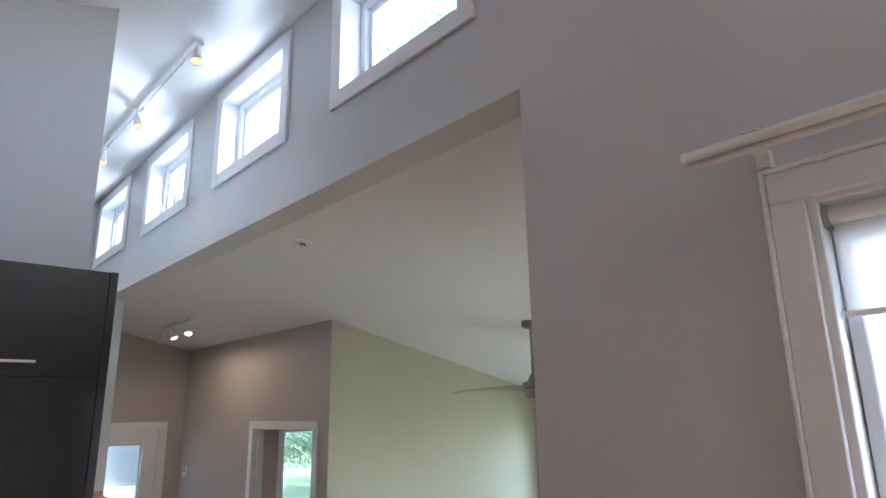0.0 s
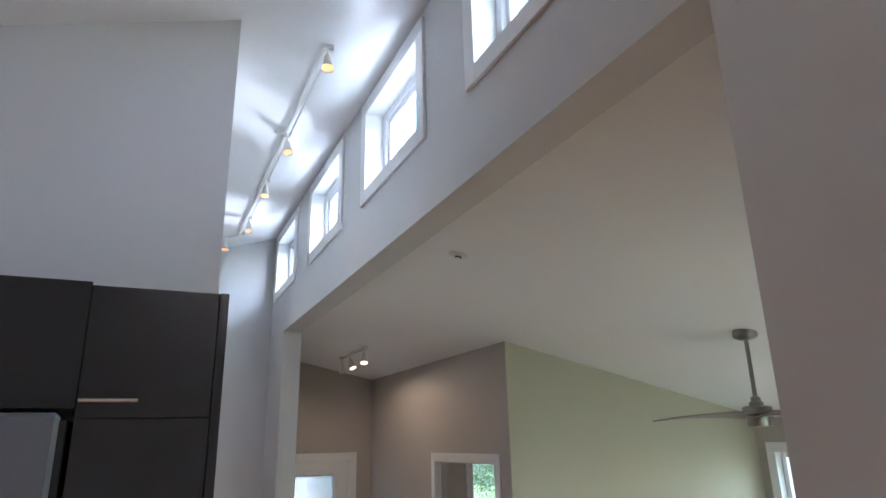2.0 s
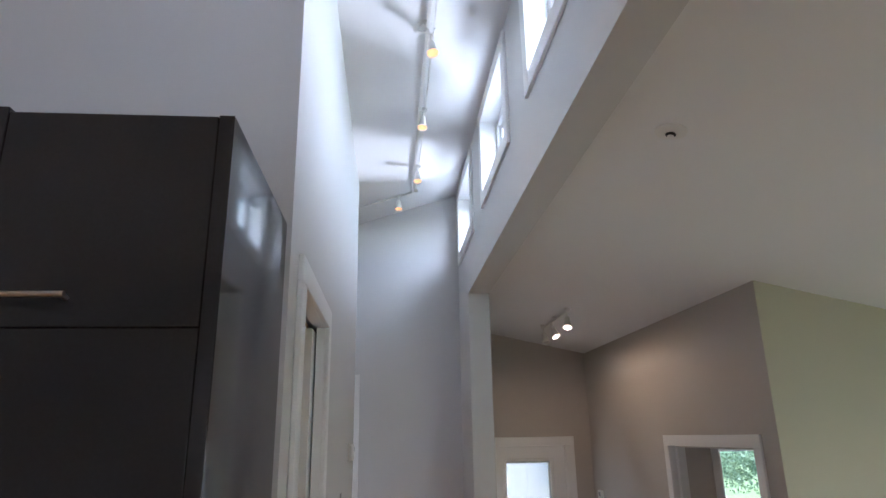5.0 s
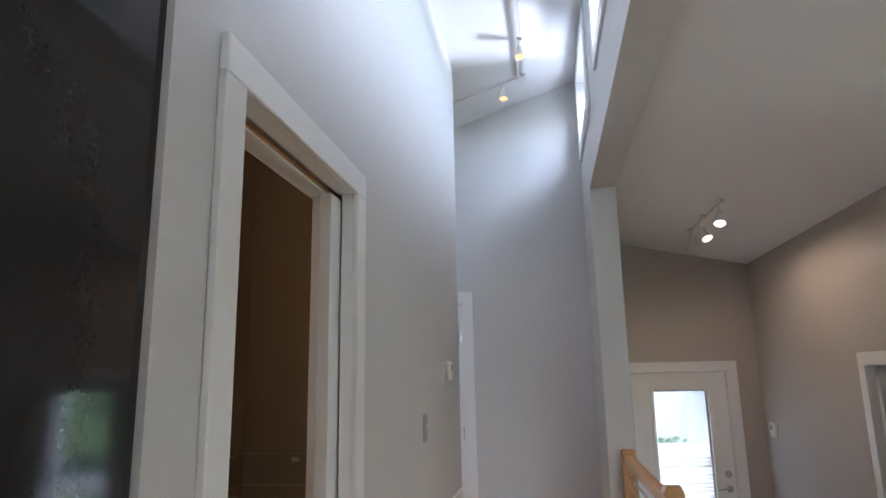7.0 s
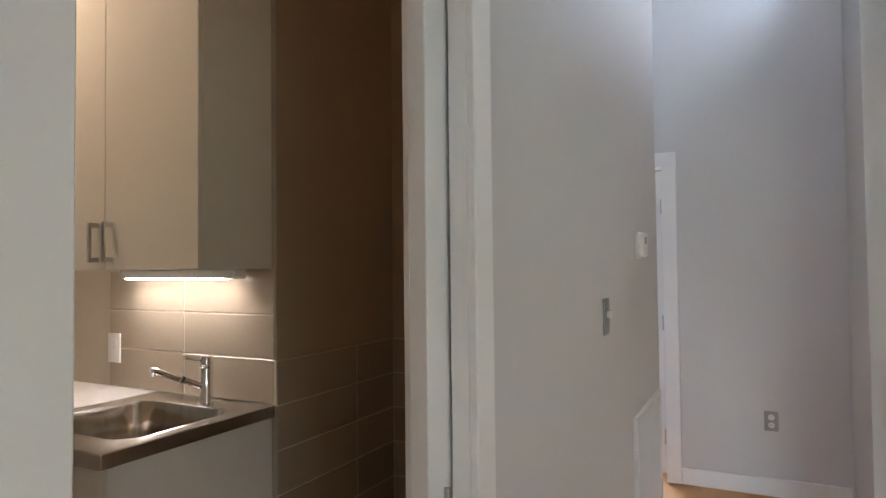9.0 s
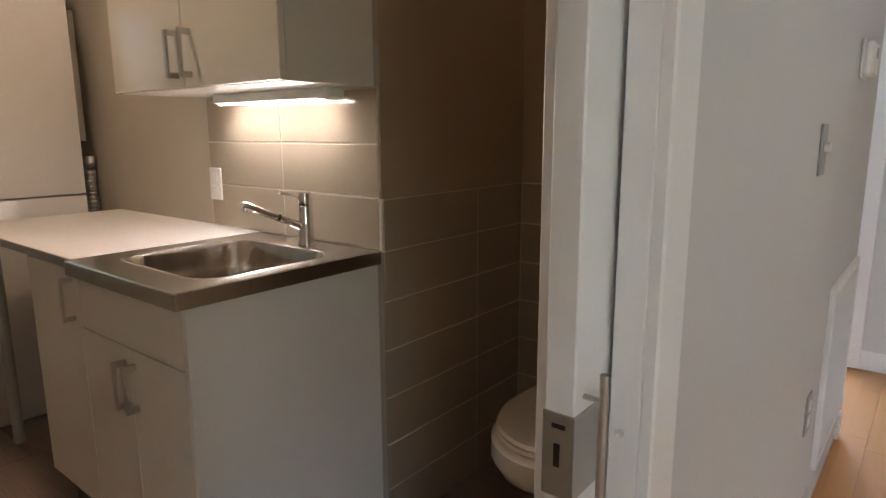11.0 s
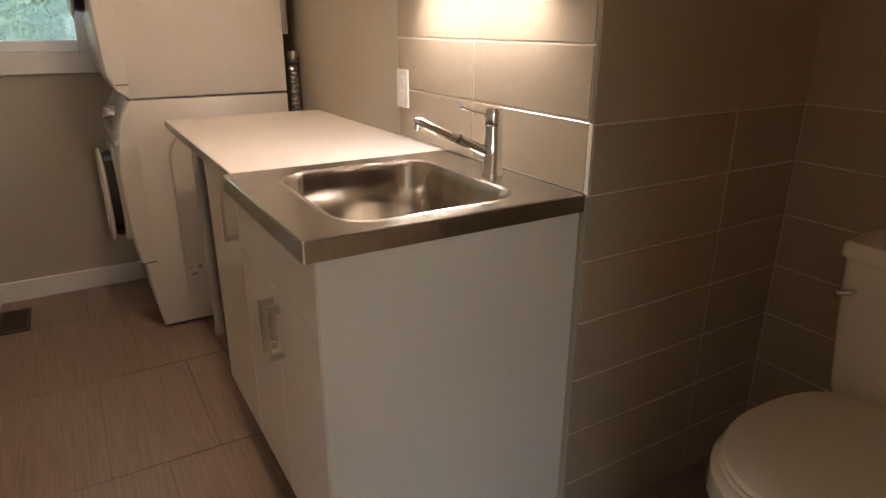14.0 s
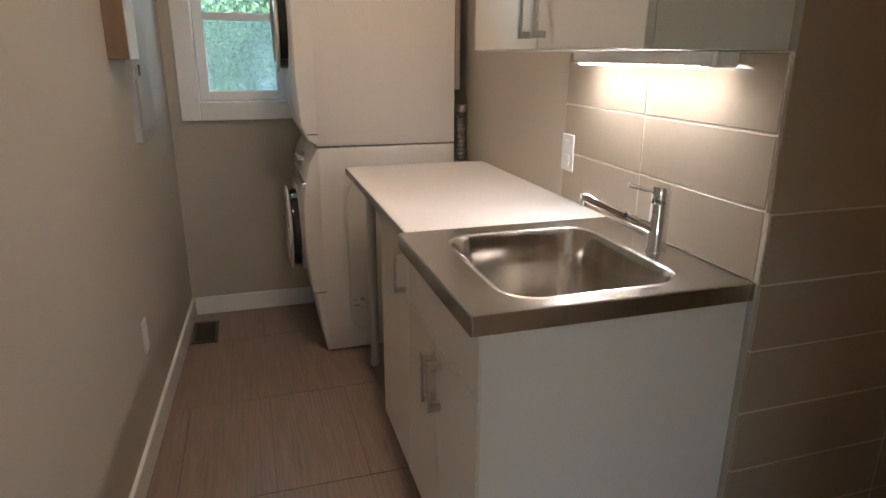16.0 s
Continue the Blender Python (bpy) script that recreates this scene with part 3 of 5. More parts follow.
part("lever", tube(bmesh.new(), [(3.032, 8.93, 0.375), (3.0, 8.92, 0.377), (2.925, 8.922, 0.368)], [0.01, 0.009, 0.007]), NICKEL, w, smooth=True)
part("deadbolt_turn", boxes((3.026, 3.038, 8.925, 8.945, 0.485, 0.515), bev=0.002), NICKEL, w)

# cased opening to the den, den window, living window
w = thing("doorway_1", (3.45, 6.3, LOW), "white cased opening from the entry to the den", "doorway", kind="structure")
cased("casing", "x", 3.392, -1, 5.70, 6.918, LOW, 1.43, 0.08, w)
part("jamb", boxes((3.39, 3.512, 5.69, 5.70, LOW, 1.44), (3.39, 3.512, 6.918, 6.928, LOW, 1.44), (3.39, 3.512, 5.70, 6.918, 1.43, 1.44)), TRIM, w)
part("door_track", boxes((3.44, 3.465, 5.70, 6.918, 1.418, 1.43)), NICKEL, w)
part("door_stop", boxes((3.43, 3.475, 6.88, 6.918, LOW, 1.418), (3.43, 3.475, 5.70, 5.735, LOW, 1.418)), TRIM, w)


def plain_window(name, axis, face, inward, depth, u0, u1, z0, z1, w_case, mid=None, label="", rail=None):
    """A window in a wall: casing, frame, sash bars and panes."""
    c = (face, (u0 + u1) / 2, z0) if axis == "x" else ((u0 + u1) / 2, face, z0)
    t = thing(name, c, label, "window", kind="structure")
    cased("casing", axis, face, inward, u0, u1, z0, z1, w_case, t, True)
    a, b = sorted((face - inward * (depth - 0.06), face - inward * depth))
    r0, r1 = sorted((face + inward * 0.003, face - inward * (depth - 0.06)))

    def bx(p0, p1, q0, q1, s0, s1, bev=0.0):
        return box(bmesh.new(), p0, p1, q0, q1, s0, s1, bev) if axis == "x" else box(bmesh.new(), q0, q1, p0, p1, s0, s1, bev)
    for q in ((u0 - 0.01, u0, z0 - 0.01, z1 + 0.01), (u1, u1 + 0.01, z0 - 0.01, z1 + 0.01), (u0, u1, z0 - 0.01, z0), (u0, u1, z1, z1 + 0.01)):
        part("reveal", bx(r0, r1, *q), TRIM, t)
    f = 0.05
    for q in ((u0, u0 + f, z0, z1), (u1 - f, u1, z0, z1), (u0 + f, u1 - f, z0, z0 + f), (u0 + f, u1 - f, z1 - f, z1)):
        part("window_frame", bx(a, b, *q, 0.004), VINYL, t)
    if mid:
        part("mullion", bx(a, b, mid - 0.04, mid + 0.04, z0 + f, z1 - f, 0.004), VINYL, t)
    if rail:
        part("meeting_rail", bx(a - 0.004, b, u0 + f, u1 - f, rail - 0.018, rail + 0.018, 0.003), VINYL, t)
        part("sash_lock", bx(a - 0.03, a - 0.004, (u0 + u1) / 2 - 0.03, (u0 + u1) / 2 + 0.03, rail + 0.018, rail + 0.03, 0.003), VINYL, t)
    g = (a + b) / 2
    pn = part("pane", bx(g - 0.002, g + 0.002, u0 + f, u1 - f, z0 + f, z1 - f), GLASS, t)
    pn.visible_shadow = False
    return t


w5 = plain_window("window_5", "x", -2.507, 1, 0.113, 3.845, 4.275, 1.12, 1.93, 0.09, None, "white single-hung laundry window with wide flat casing", 1.525)
part("insect_screen", boxes((-2.6195, -2.619, 3.85, 4.27, 1.125, 1.53)), SCREEN, w5, "fine grey insect screen")
plain_window("window_6", "x", 6.2, -1, 0.12, 4.31, 5.252, -0.19, 1.452, 0.09, None, "white framed living room window")
# Unseen window, added as an opening for the living room's fill.
plain_window("window_8", "y", 1.744, 1, 0.114, 3.21, 5.59, -0.09, 1.59, 0.09, 4.4, "white framed window added unseen to light the living room")
plain_window("window_7", "y", 8.955, -1, 0.12, 4.84, 5.74, 0.11, 1.365, 0.09, None, "white den window towards the drive")

# ---- outside ----
setting("wall_porch", boxes((3.5, 3.6, -3.0, 1.5, -0.95, 2.6), (1.98, 3.5, -3.0, -2.9, -0.95, 2.6)), SIDING, "pale wall of the covered porch", "wall")
setting("floor_porch", boxes((1.985, 3.5, -2.9, 1.5, -0.2, -0.05)), ROADM, "porch floor", "floor")
setting("ground", boxes((-150, 150, -150, 150, -1.05, -0.95)), GRASS, "lawn round the house", "ground")
setting("road", boxes((-40, 40, 15.5, 18.5, -0.95, -0.92), (4.5, 8.0, 9.6, 15.5, -0.95, -0.925)), ROADM, "pale concrete drive and street", "road")


def leaves(centre, radii, n, size, seed):
    """Many small leaves in an uneven clump; built from arrays."""
    rng = np.random.default_rng(seed)
    lobes = [(np.array(centre) + rng.normal(0, 0.45, 3) * radii, np.array(radii) * rng.uniform(0.3, 0.6)) for _ in range(14)]
    vs, fs = [], []
    for i in range(n):
        c, r = lobes[rng.integers(len(lobes))]
        d = rng.normal(0, 1, 3)
        p = c + d / np.linalg.norm(d) * r * rng.uniform(0.6, 1.0)
        u, v = rng.normal(0, 1, 3), rng.normal(0, 1, 3)
        u /= np.linalg.norm(u)
        v -= u * np.dot(u, v)
        v /= np.linalg.norm(v)
        s = size * rng.uniform(0.6, 1.3)
        k = len(vs)
        vs += [tuple(p - u * s), tuple(p + v * s * 0.45), tuple(p + u * s), tuple(p - v * s * 0.45)]
        fs.append((k, k + 1, k + 2, k + 3))
    me = bpy.data.meshes.new("crown")
    me.from_pydata(vs, [], fs)
    return me


def tree(name, x, y, h, r, n, size, seed, m, label, trunk=True):
    t = thing(name, (x, y, -0.95), label, "tree" if trunk else "shrub")
    rng = random.Random(seed)
    if trunk:
        tb = tube(bmesh.new(), [(x, y, -0.95), (x + 0.08, y, h * 0.3), (x - 0.05, y + 0.06, h * 0.62), (x, y, h * 0.9)], [h * 0.028, h * 0.021, h * 0.013, 0.03], 10)
        for k in range(6):
            a, z = k * 1.05 + rng.random(), h * (0.38 + 0.08 * k)
            tube(tb, [(x, y, z), (x + math.cos(a) * r * 0.4, y + math.sin(a) * r * 0.4, z + h * 0.08), (x + math.cos(a) * r * 0.75, y + math.sin(a) * r * 0.75, z + h * 0.16)], [h * 0.009, h * 0.006, 0.015], 6)
        part("trunk", tb, BARK, t)
    me = leaves((x, y, h * (0.66 if trunk else 0.35)), (r, r, h * (0.34 if trunk else 0.4)), n, size, seed)
    me.materials.append(m)
    c = new("crown", me)
    c.parent = t
    c.matrix_parent_inverse = PLACED[t.name].inverted()
    return t


tree("tree", 12.5, 13.5, 13, 3.2, 14000, 0.085, 1, LEAF, "tall broadleaf tree beyond the low roof")
tree("tree", 9.5, 21.0, 12, 3.4, 12000, 0.09, 2, LEAF2, "dense broadleaf tree by the street")
tree("tree", 14.0, 7.5, 11, 3.0, 4000, 0.16, 3, LEAF2, "leafy tree beside the house")
tree("tree", -10.5, 7.2, 9.5, 3.4, 11000, 0.12, 4, LEAF, "leafy tree behind the laundry window")
tree("tree", -10.5, 2.6, 9.5, 3.0, 5000, 0.11, 5, LEAF2, "dark leafy tree behind the laundry window")
tree("tree", 6.6, 19.2, 9, 2.2, 9000, 0.075, 6, LEAF2, "street tree near the drive")
tree("shrub", -6.3, 4.3, 3.4, 1.6, 30000, 0.032, 7, LEAF, "tall shrub behind the laundry window", False)
tree("shrub", -9.2, 6.0, 6.5, 2.4, 13000, 0.09, 8, LEAF2, "tall shrub behind the laundry window", False)
tree("shrub", -8.6, 4.0, 5.2, 2.2, 22000, 0.06, 12, LEAF2, "dense shrub behind the laundry window", False)
tree("shrub", -7.6, 5.2, 3.8, 1.5, 16000, 0.045, 23, LEAF, "leafy shrub behind the laundry window", False)
tree("shrub", -12.5, 4.7, 6.0, 3.0, 14000, 0.1, 31, LEAF, "broad shrub at the back of the garden", False)
tree("shrub", 2.6, 11.2, 1.0, 0.6, 2500, 0.04, 9, LEAF, "rounded garden shrub outside the front door", False)
tree("shrub", 11.5, 19.8, 3.0, 1.9, 12000, 0.05, 10, LEAF2, "round shrub across the street", False)
tree("shrub", 9.0, 7.2, 2.8, 1.4, 4000, 0.07, 11, LEAF, "shrub outside the living room window", False)
# Unseen shrub, added to darken the window's reflection in the black unit.
tree("shrub", 8.9, 4.6, 4.2, 1.7, 7000, 0.08, 21, LEAF2, "dense dark shrub added unseen to darken the living room window", False)
fn = thing("fence", (2.5, 12.6, -0.95), "weathered horizontal board garden fence", "fence")
for k in range(6):
    part("board", boxes((-1.5, 6.4, 12.6, 12.625, -0.85 + k * 0.19, -0.70 + k * 0.19), bev=0.003), FENCE, fn)
for x in (-1.4, 0.5, 2.4, 4.3, 6.3):
    part("post", boxes((x - 0.045, x + 0.045, 12.63, 12.72, -0.95, 0.35)), FENCE, fn)
nh = thing("house", (0, 24, -0.95), "pale neighbouring house across the street", "house")
part("wall", boxes((-9, 9.5, 23, 29, -0.95, 4.5)), SIDING, nh)
part("roof", loft(bmesh.new(), [[(-9.5, 22.5, 4.5), (-9.5, 29.5, 4.5), (-9.5, 26, 7.0)], [(10, 22.5, 4.5), (10, 29.5, 4.5), (10, 26, 7.0)]]), ROOFM, nh)
for x in (-6.5, -2.5, 1.5):
    part("window", boxes((x, x + 1.4, 22.96, 23.0, 1.2, 2.6)), DARKGLASS, nh)

# ---- kitchen units ----
tu = thing("tall_cabinet", (0.71, 3.2, 0), "tall black gloss larder unit with a steel bar handle", "cabinet", "black kitchen units")
part("body", boxes((0.528, 0.8745, 2.922, 3.481, 0.0, 2.072)), BLACKGLOSS, tu)
part("side_panel", boxes((0.8752, 0.902, 2.8985, 3.4825, 0.0, 2.078), bev=0.001), BLACKGLOSS, tu)
du = part("door", boxes((0.526, 0.8742, 2.899, 2.92, 1.7045, 2.076), bev=0.0015), BLACKGLOSS, tu)
dl = part("door", boxes((0.526, 0.8742, 2.899, 2.92, 0.1, 1.7028), bev=0.0015), BLACKGLOSS, tu)
hb = part("handle", tube(bmesh.new(), [(0.532, 2.868, 1.750), (0.678, 2.868, 1.750)], 0.005, 12), NICKEL, du, "brushed steel bar handle", True)
for x in (0.545, 0.667):
    tube_bm = tube(bmesh.new(), [(x, 2.868, 1.750), (x, 2.899, 1.750)], 0.004, 8)
    part("handle_post", tube_bm, NICKEL, du)
ov = thing("wall_cabinet", (0.15, 3.2, 1.73), "black gloss cabinet above the refrigerator", "cabinet", "black kitchen units")
part("body", boxes((-0.235, 0.5275, 2.922, 3.481, 1.732, 2.08)), BLACKGLOSS, ov)
part("door", boxes((-0.235, 0.1445, 2.899, 2.92, 1.73, 2.086), bev=0.0015), BLACKGLOSS, ov)
part("door", boxes((0.1475, 0.5245, 2.899, 2.92, 1.73, 2.086), bev=0.0015), BLACKGLOSS, ov)
fg = thing("refrigerator", (0.13, 3.1, 0), "stainless steel refrigerator with black sides", "refrigerator")
part("body", boxes((-0.225, 0.512, 2.902, 3.45, 0.03, 1.70), bev=0.004), BLACK, fg)
part("foot_grille", boxes((-0.2, 0.48, 2.89, 2.93, 0.0, 0.08)), BLACK, fg)
fd = part("door", boxes((-0.225, 0.497, 2.852, 2.90, 0.62, 1.717), bev=0.012), FRIDGE, fg, "brushed steel door")
part("freezer_drawer", boxes((-0.225, 0.497, 2.852, 2.90, 0.1, 0.61), bev=0.012), FRIDGE, fg, "brushed steel drawer front")
part("door_handle", tube(bmesh.new(), [(-0.16, 2.853, 0.75), (-0.16, 2.81, 0.80), (-0.16, 2.81, 1.5), (-0.16, 2.853, 1.55)], 0.011), NICKEL, fd, smooth=True)

# ---- track lights ----
def spot_head(parent, x, y, top, tilt, turn, bulb, s=0.85):
    """A bell-shaped white spot head hanging from a track on a short stem."""
    m = pose(x, y, top - 0.045 * s, 0, 0, turn) @ pose(0, 0, 0, 0, tilt, 0)
    h = part("spot_head", lathe(bmesh.new(), [(0.006, 0.0), (0.02, -0.004), (0.024, -0.02), (0.026, -0.055), (0.031, -0.075), (0.04, -0.10), (0.043, -0.108), (0.039, -0.108), (0.034, -0.09)], m @ Matrix.Scale(s, 4), 24, cap=False), PLASTIC, parent, smooth=True)
    part("bulb", lathe(bmesh.new(), [(0.001, -0.082), (0.02, -0.088), (0.036, -0.098), (0.0365, -0.0975), (0.02, -0.078), (0.001, -0.076)], m @ Matrix.Scale(s, 4), 20, cap=False), bulb, h, "lit bulb", True)
    part("stem", tube(bmesh.new(), [(x, y, top + 0.004), (x, y, top - 0.05 * s)], 0.007, 8), PLASTIC, h)
    return m


tl = thing("track_light", (1.365, 5.4, 3.63), "white two-rail ceiling track with five small spot heads", "track light")
TX = 1.365
for dx, sz in ((0.0, 0.009), (0.034, 0.0055)):
    x = TX + dx
    for y0, y1 in ((3.70, 4.735), (4.765, 7.08)):
        part("rail", boxes((x - sz, x + sz, y0, y1, roof(x) - 0.030, roof(x) - 0.014), bev=0.0015), PLASTIC, tl)
br = bmesh.new()
loft(br, [[(1.36, y, roof(1.36) - 0.028), (1.36, y, roof(1.36) - 0.014)] + [(0.05, y, roof(0.05) - 0.014), (0.05, y, roof(0.05) - 0.028)] for y in (7.085, 7.101)])
part("rail", br, PLASTIC, tl)
cn = lathe(bmesh.new(), [(0.05, 0), (0.055, -0.012), (0.045, -0.024), (0.01, -0.028)], pose(TX - 0.03, 4.75, roof(TX) + 0.001, 0, -18, 0), 24)
part("canopy", cn, PLASTIC, tl, smooth=True)
part("connector", tube(bmesh.new(), [(TX - 0.02, 4.70, roof(TX) - 0.03), (TX - 0.06, 4.75, roof(TX) - 0.035), (TX + 0.03, 4.78, roof(TX) - 0.035), (TX + 0.035, 4.74, roof(TX) - 0.025)], 0.006, 8), PLASTIC, tl, smooth=True)
for y in (3.72, 5.62, 6.54, 7.06):
    part("hanger", boxes((TX - 0.012, TX + 0.045, y - 0.008, y + 0.008, roof(TX) - 0.032, roof(TX) - 0.005)), PLASTIC, tl)
SPOTS = [(TX + 0.02, 3.74), (TX + 0.02, 4.82), (TX + 0.02, 5.66), (TX + 0.02, 6.58), (1.24, 7.093)]
for k, (x, y) in enumerate(SPOTS):
    m = spot_head(tl, x, y, roof(x) - 0.022, (14, 16, 12, 14, 10)[k], (80, 110, 70, 95, 90)[k], BULB)
    lamp("spot_bulb_light", "SPOT", m @ pose(0, 0, -0.10), 0.6, WARM, 0.0, cone=75, blend=0.6)

tl = thing("track_light", (2.69, 7.5, 2.55), "short white ceiling track with three lit spot heads", "track light")
lz = low_roof(2.69)
part("rail", boxes((2.68, 2.70, 7.03, 8.0, lz - 0.035, lz - 0.019), bev=0.0015), PLASTIC, tl)
for y in (7.07, 7.5, 7.96):
    part("hanger", lathe(bmesh.new(), [(0.03, 0.002), (0.03, -0.012), (0.012, -0.022), (0.01, -0.036)], pose(2.69, y, lz), 16), PLASTIC, tl, smooth=True)
for y, ti, tu_, on in ((7.10, 26, 70, BULBHOT), (7.62, 30, 115, BULBHOT), (7.95, 20, 100, PLASTIC)):
    m = spot_head(tl, 2.69, y, lz - 0.03, ti, tu_, on, 1.0)
    if on is BULBHOT:
        lamp("entry_bulb_light", "SPOT", Matrix.Translation((m @ pose(0, 0, -0.13)).translation), 0.85, (1.0, 0.76, 0.52), 0.018, cone=176, blend=0.4)

sm = thing("ceiling_sensor", (2.268, 4.02, low_roof(2.268)), "small round white ceiling sensor with a dark eye", "sensor")
sm_m = pose(2.268, 4.02, low_roof(2.268), 0, 12.3, 0)
part("base", lathe(bmesh.new(), [(0.062, 0.001), (0.062, -0.004), (0.046, -0.009), (0.022, -0.011)], sm_m, 28), PLASTIC, sm, smooth=True)
part("eye", lathe(bmesh.new(), [(0.02, -0.0145), (0.02, -0.018), (0.012, -0.022), (0.002, -0.023)], sm_m, 20), BLACK, sm, smooth=True)
part("ring", lathe(bmesh.new(), [(0.012, -0.02), (0.014, -0.025), (0.008, -0.026)], sm_m, 16), PLASTIC, sm, smooth=True)

# ---- ceiling fan ----
fx, fy, fz = 4.15, 3.705, 1.722
cf = thing("ceiling_fan", (fx, fy, 2.24), "brushed nickel ceiling fan with three slender grey blades", "ceiling fan")
part("canopy", lathe(bmesh.new(), [(0.07, 0.045), (0.076, 0.0), (0.07, -0.012), (0.045, -0.026), (0.015, -0.03)], pose(fx, fy, low_roof(fx) - 0.024), 28), FANMETAL, cf, smooth=True)
part("downrod", tube(bmesh.new(), [(fx, fy, low_roof(fx) - 0.04), (fx, fy, fz + 0.1)], 0.013, 14), FANMETAL, cf, smooth=True)
part("coupling", lathe(bmesh.new(), [(0.016, 0.125), (0.028, 0.12), (0.03, 0.095), (0.042, 0.088), (0.044, 0.066)], pose(fx, fy, fz), 24), FANMETAL, cf, smooth=True)
part("motor_housing", lathe(bmesh.new(), [(0.04, 0.068), (0.078, 0.064), (0.084, 0.058), (0.084, 0.02), (0.076, 0.014)], pose(fx, fy, fz), 32), FANMETAL, cf, smooth=True)
part("lower_housing", lathe(bmesh.new(), [(0.064, 0.012), (0.07, 0.008), (0.07, -0.045), (0.062, -0.055), (0.01, -0.058)], pose(fx, fy, fz), 32), FANMETAL, cf, smooth=True)
for a in (129.7, 249.7, 9.7):
    bm = bmesh.new()
    m = pose(fx, fy, fz, 0, 0, a)
    loops = []
    for k in range(13):
        s = k / 12
        w = 0.055 * (1 - s) ** 0.8 + 0.016
        x, z = 0.05 + 0.58 * s, 0.014 - 0.02 * s + 0.012 * math.sin(s * 3.1)
        tw = radians(14 * (1 - s) + 3)
        loops.append([m @ Vector((x, u * w * math.cos(tw), z + u * w * math.sin(tw) + v)) for u, v in ((-1, -0.003), (0, -0.005), (1, -0.003), (1, 0.003), (0, 0.004), (-1, 0.003))])
    loft(bm, loops)
    part("blade", bm, BLADE, cf, smooth=True)

# ---- corridor fittings ----
sw = thing("light_switch", (0.918, 5.5, 1.19), "grey metal switch plate with a white lever", "light switch")
part("plate", boxes((0.9155, 0.921, 5.46, 5.535, 1.13, 1.25), bev=0.0015), GREYPLATE, sw)
part("toggle", boxes((0.921, 0.935, 5.488, 5.506, 1.185, 1.207), bev=0.002), PLASTIC, sw)
th = thing("thermostat", (0.93, 6.11, 1.44), "white plastic wall thermostat in the corridor", "thermostat")
part("base", boxes((0.9155, 0.923, 6.045, 6.175, 1.385, 1.50), bev=0.002), PLASTIC, th)
part("cover", boxes((0.923, 0.95, 6.053, 6.167, 1.392, 1.493), bev=0.008), PLASTIC, th)
part("display", boxes((0.9503, 0.9515, 6.085, 6.135, 1.445, 1.475)), GREYPLATE, th)
rg = thing("return_air_grille", (0.918, 6.27, 0.5), "white louvred return-air grille low on the corridor wall", "grille")
part("frame", boxes((0.9155, 0.931, 5.95, 5.98, 0.16, 0.76), (0.9155, 0.931, 6.56, 6.59, 0.16, 0.76), (0.9155, 0.931, 5.98, 6.56, 0.73, 0.76), (0.9155, 0.931, 5.98, 6.56, 0.16, 0.19), bev=0.002), TRIM, rg)
part("backing", boxes((0.9155, 0.9175, 5.98, 6.56, 0.19, 0.73)), BOX_GREY, rg)
for k in range(32):
    z = 0.195 + k * 0.0168
    bm = bmesh.new()
    loft(bm, [[(0.918, y, z + 0.010), (0.928, y, z), (0.9293, y, z + 0.0016), (0.9193, y, z + 0.0116)] for y in (5.98, 6.56)])
    part("louvre", bm, TRIM, rg)
wo = thing("wall_outlet", (0.918, 5.74, 0.43), "grey metal duplex outlet low on the corridor wall", "outlet")
part("plate", boxes((0.9155, 0.921, 5.70, 5.775, 0.375, 0.495), bev=0.0015), GREYPLATE, wo)
for z in (0.412, 0.458):
    part("socket", boxes((0.921, 0.923, 5.722, 5.753, z - 0.016, z + 0.016), bev=0.001), PLASTIC, wo)
wo = thing("wall_outlet", (1.405, 7.57, 0.435), "grey metal duplex outlet on the corridor's end wall", "outlet")
part("plate", boxes((1.369, 1.443, 7.567, 7.5725, 0.378, 0.492), bev=0.0015), GREYPLATE, wo)
for z in (0.412, 0.458):
    bm = lathe(bmesh.new(), [(0.017, 0), (0.017, 0.003), (0.015, 0.004)], pose(1.406, 7.567, z, 90), 20)
    sk = part("socket", bm, PLASTIC, wo, smooth=True)
    part("slots", boxes((1.400, 1.402, 7.5622, 7.563, z - 0.003, z + 0.007), (1.410, 1.412, 7.5622, 7.563, z - 0.003, z + 0.007)), BLACK, sk)
th = thing("thermostat", (3.38, 8.72, 0.9), "white wall thermostat with a grey display in the entry", "thermostat")
part("body", boxes((3.365, 3.3915, 8.655, 8.785, 0.845, 0.965), bev=0.006), PLASTIC, th)
part("display", boxes((3.3638, 3.3652, 8.69, 8.75, 0.905, 0.945)), GREYPLATE, th)

rl = thing("railing", (1.93, 4.0, 0), "oak guard railing with thin steel rods along the floor edge", "railing")
PX0, PX1 = 1.89, 1.97
part("post", boxes((PX0, PX1, 6.80, 6.875, 0.0, 0.945), bev=0.004), MAPLE, rl)
for y0 in (5.335, 3.60, 1.75):
    bm = boxes((PX0, PX1, y0, y0 + 0.08, 0.0, 0.955), bev=0.004)
    part("post", bm, MAPLE, rl)
    cap = loft(bmesh.new(), [[(x, y, 0.953) for x, y in rounded(PX0, PX1, y0, y0 + 0.08, 0.006, 2)], [(x, y, 0.972) for x, y in rounded(PX0 + 0.012, PX1 - 0.012, y0 + 0.012, y0 + 0.068, 0.006, 2)]])
    part("post_cap", cap, MAPLE, rl)
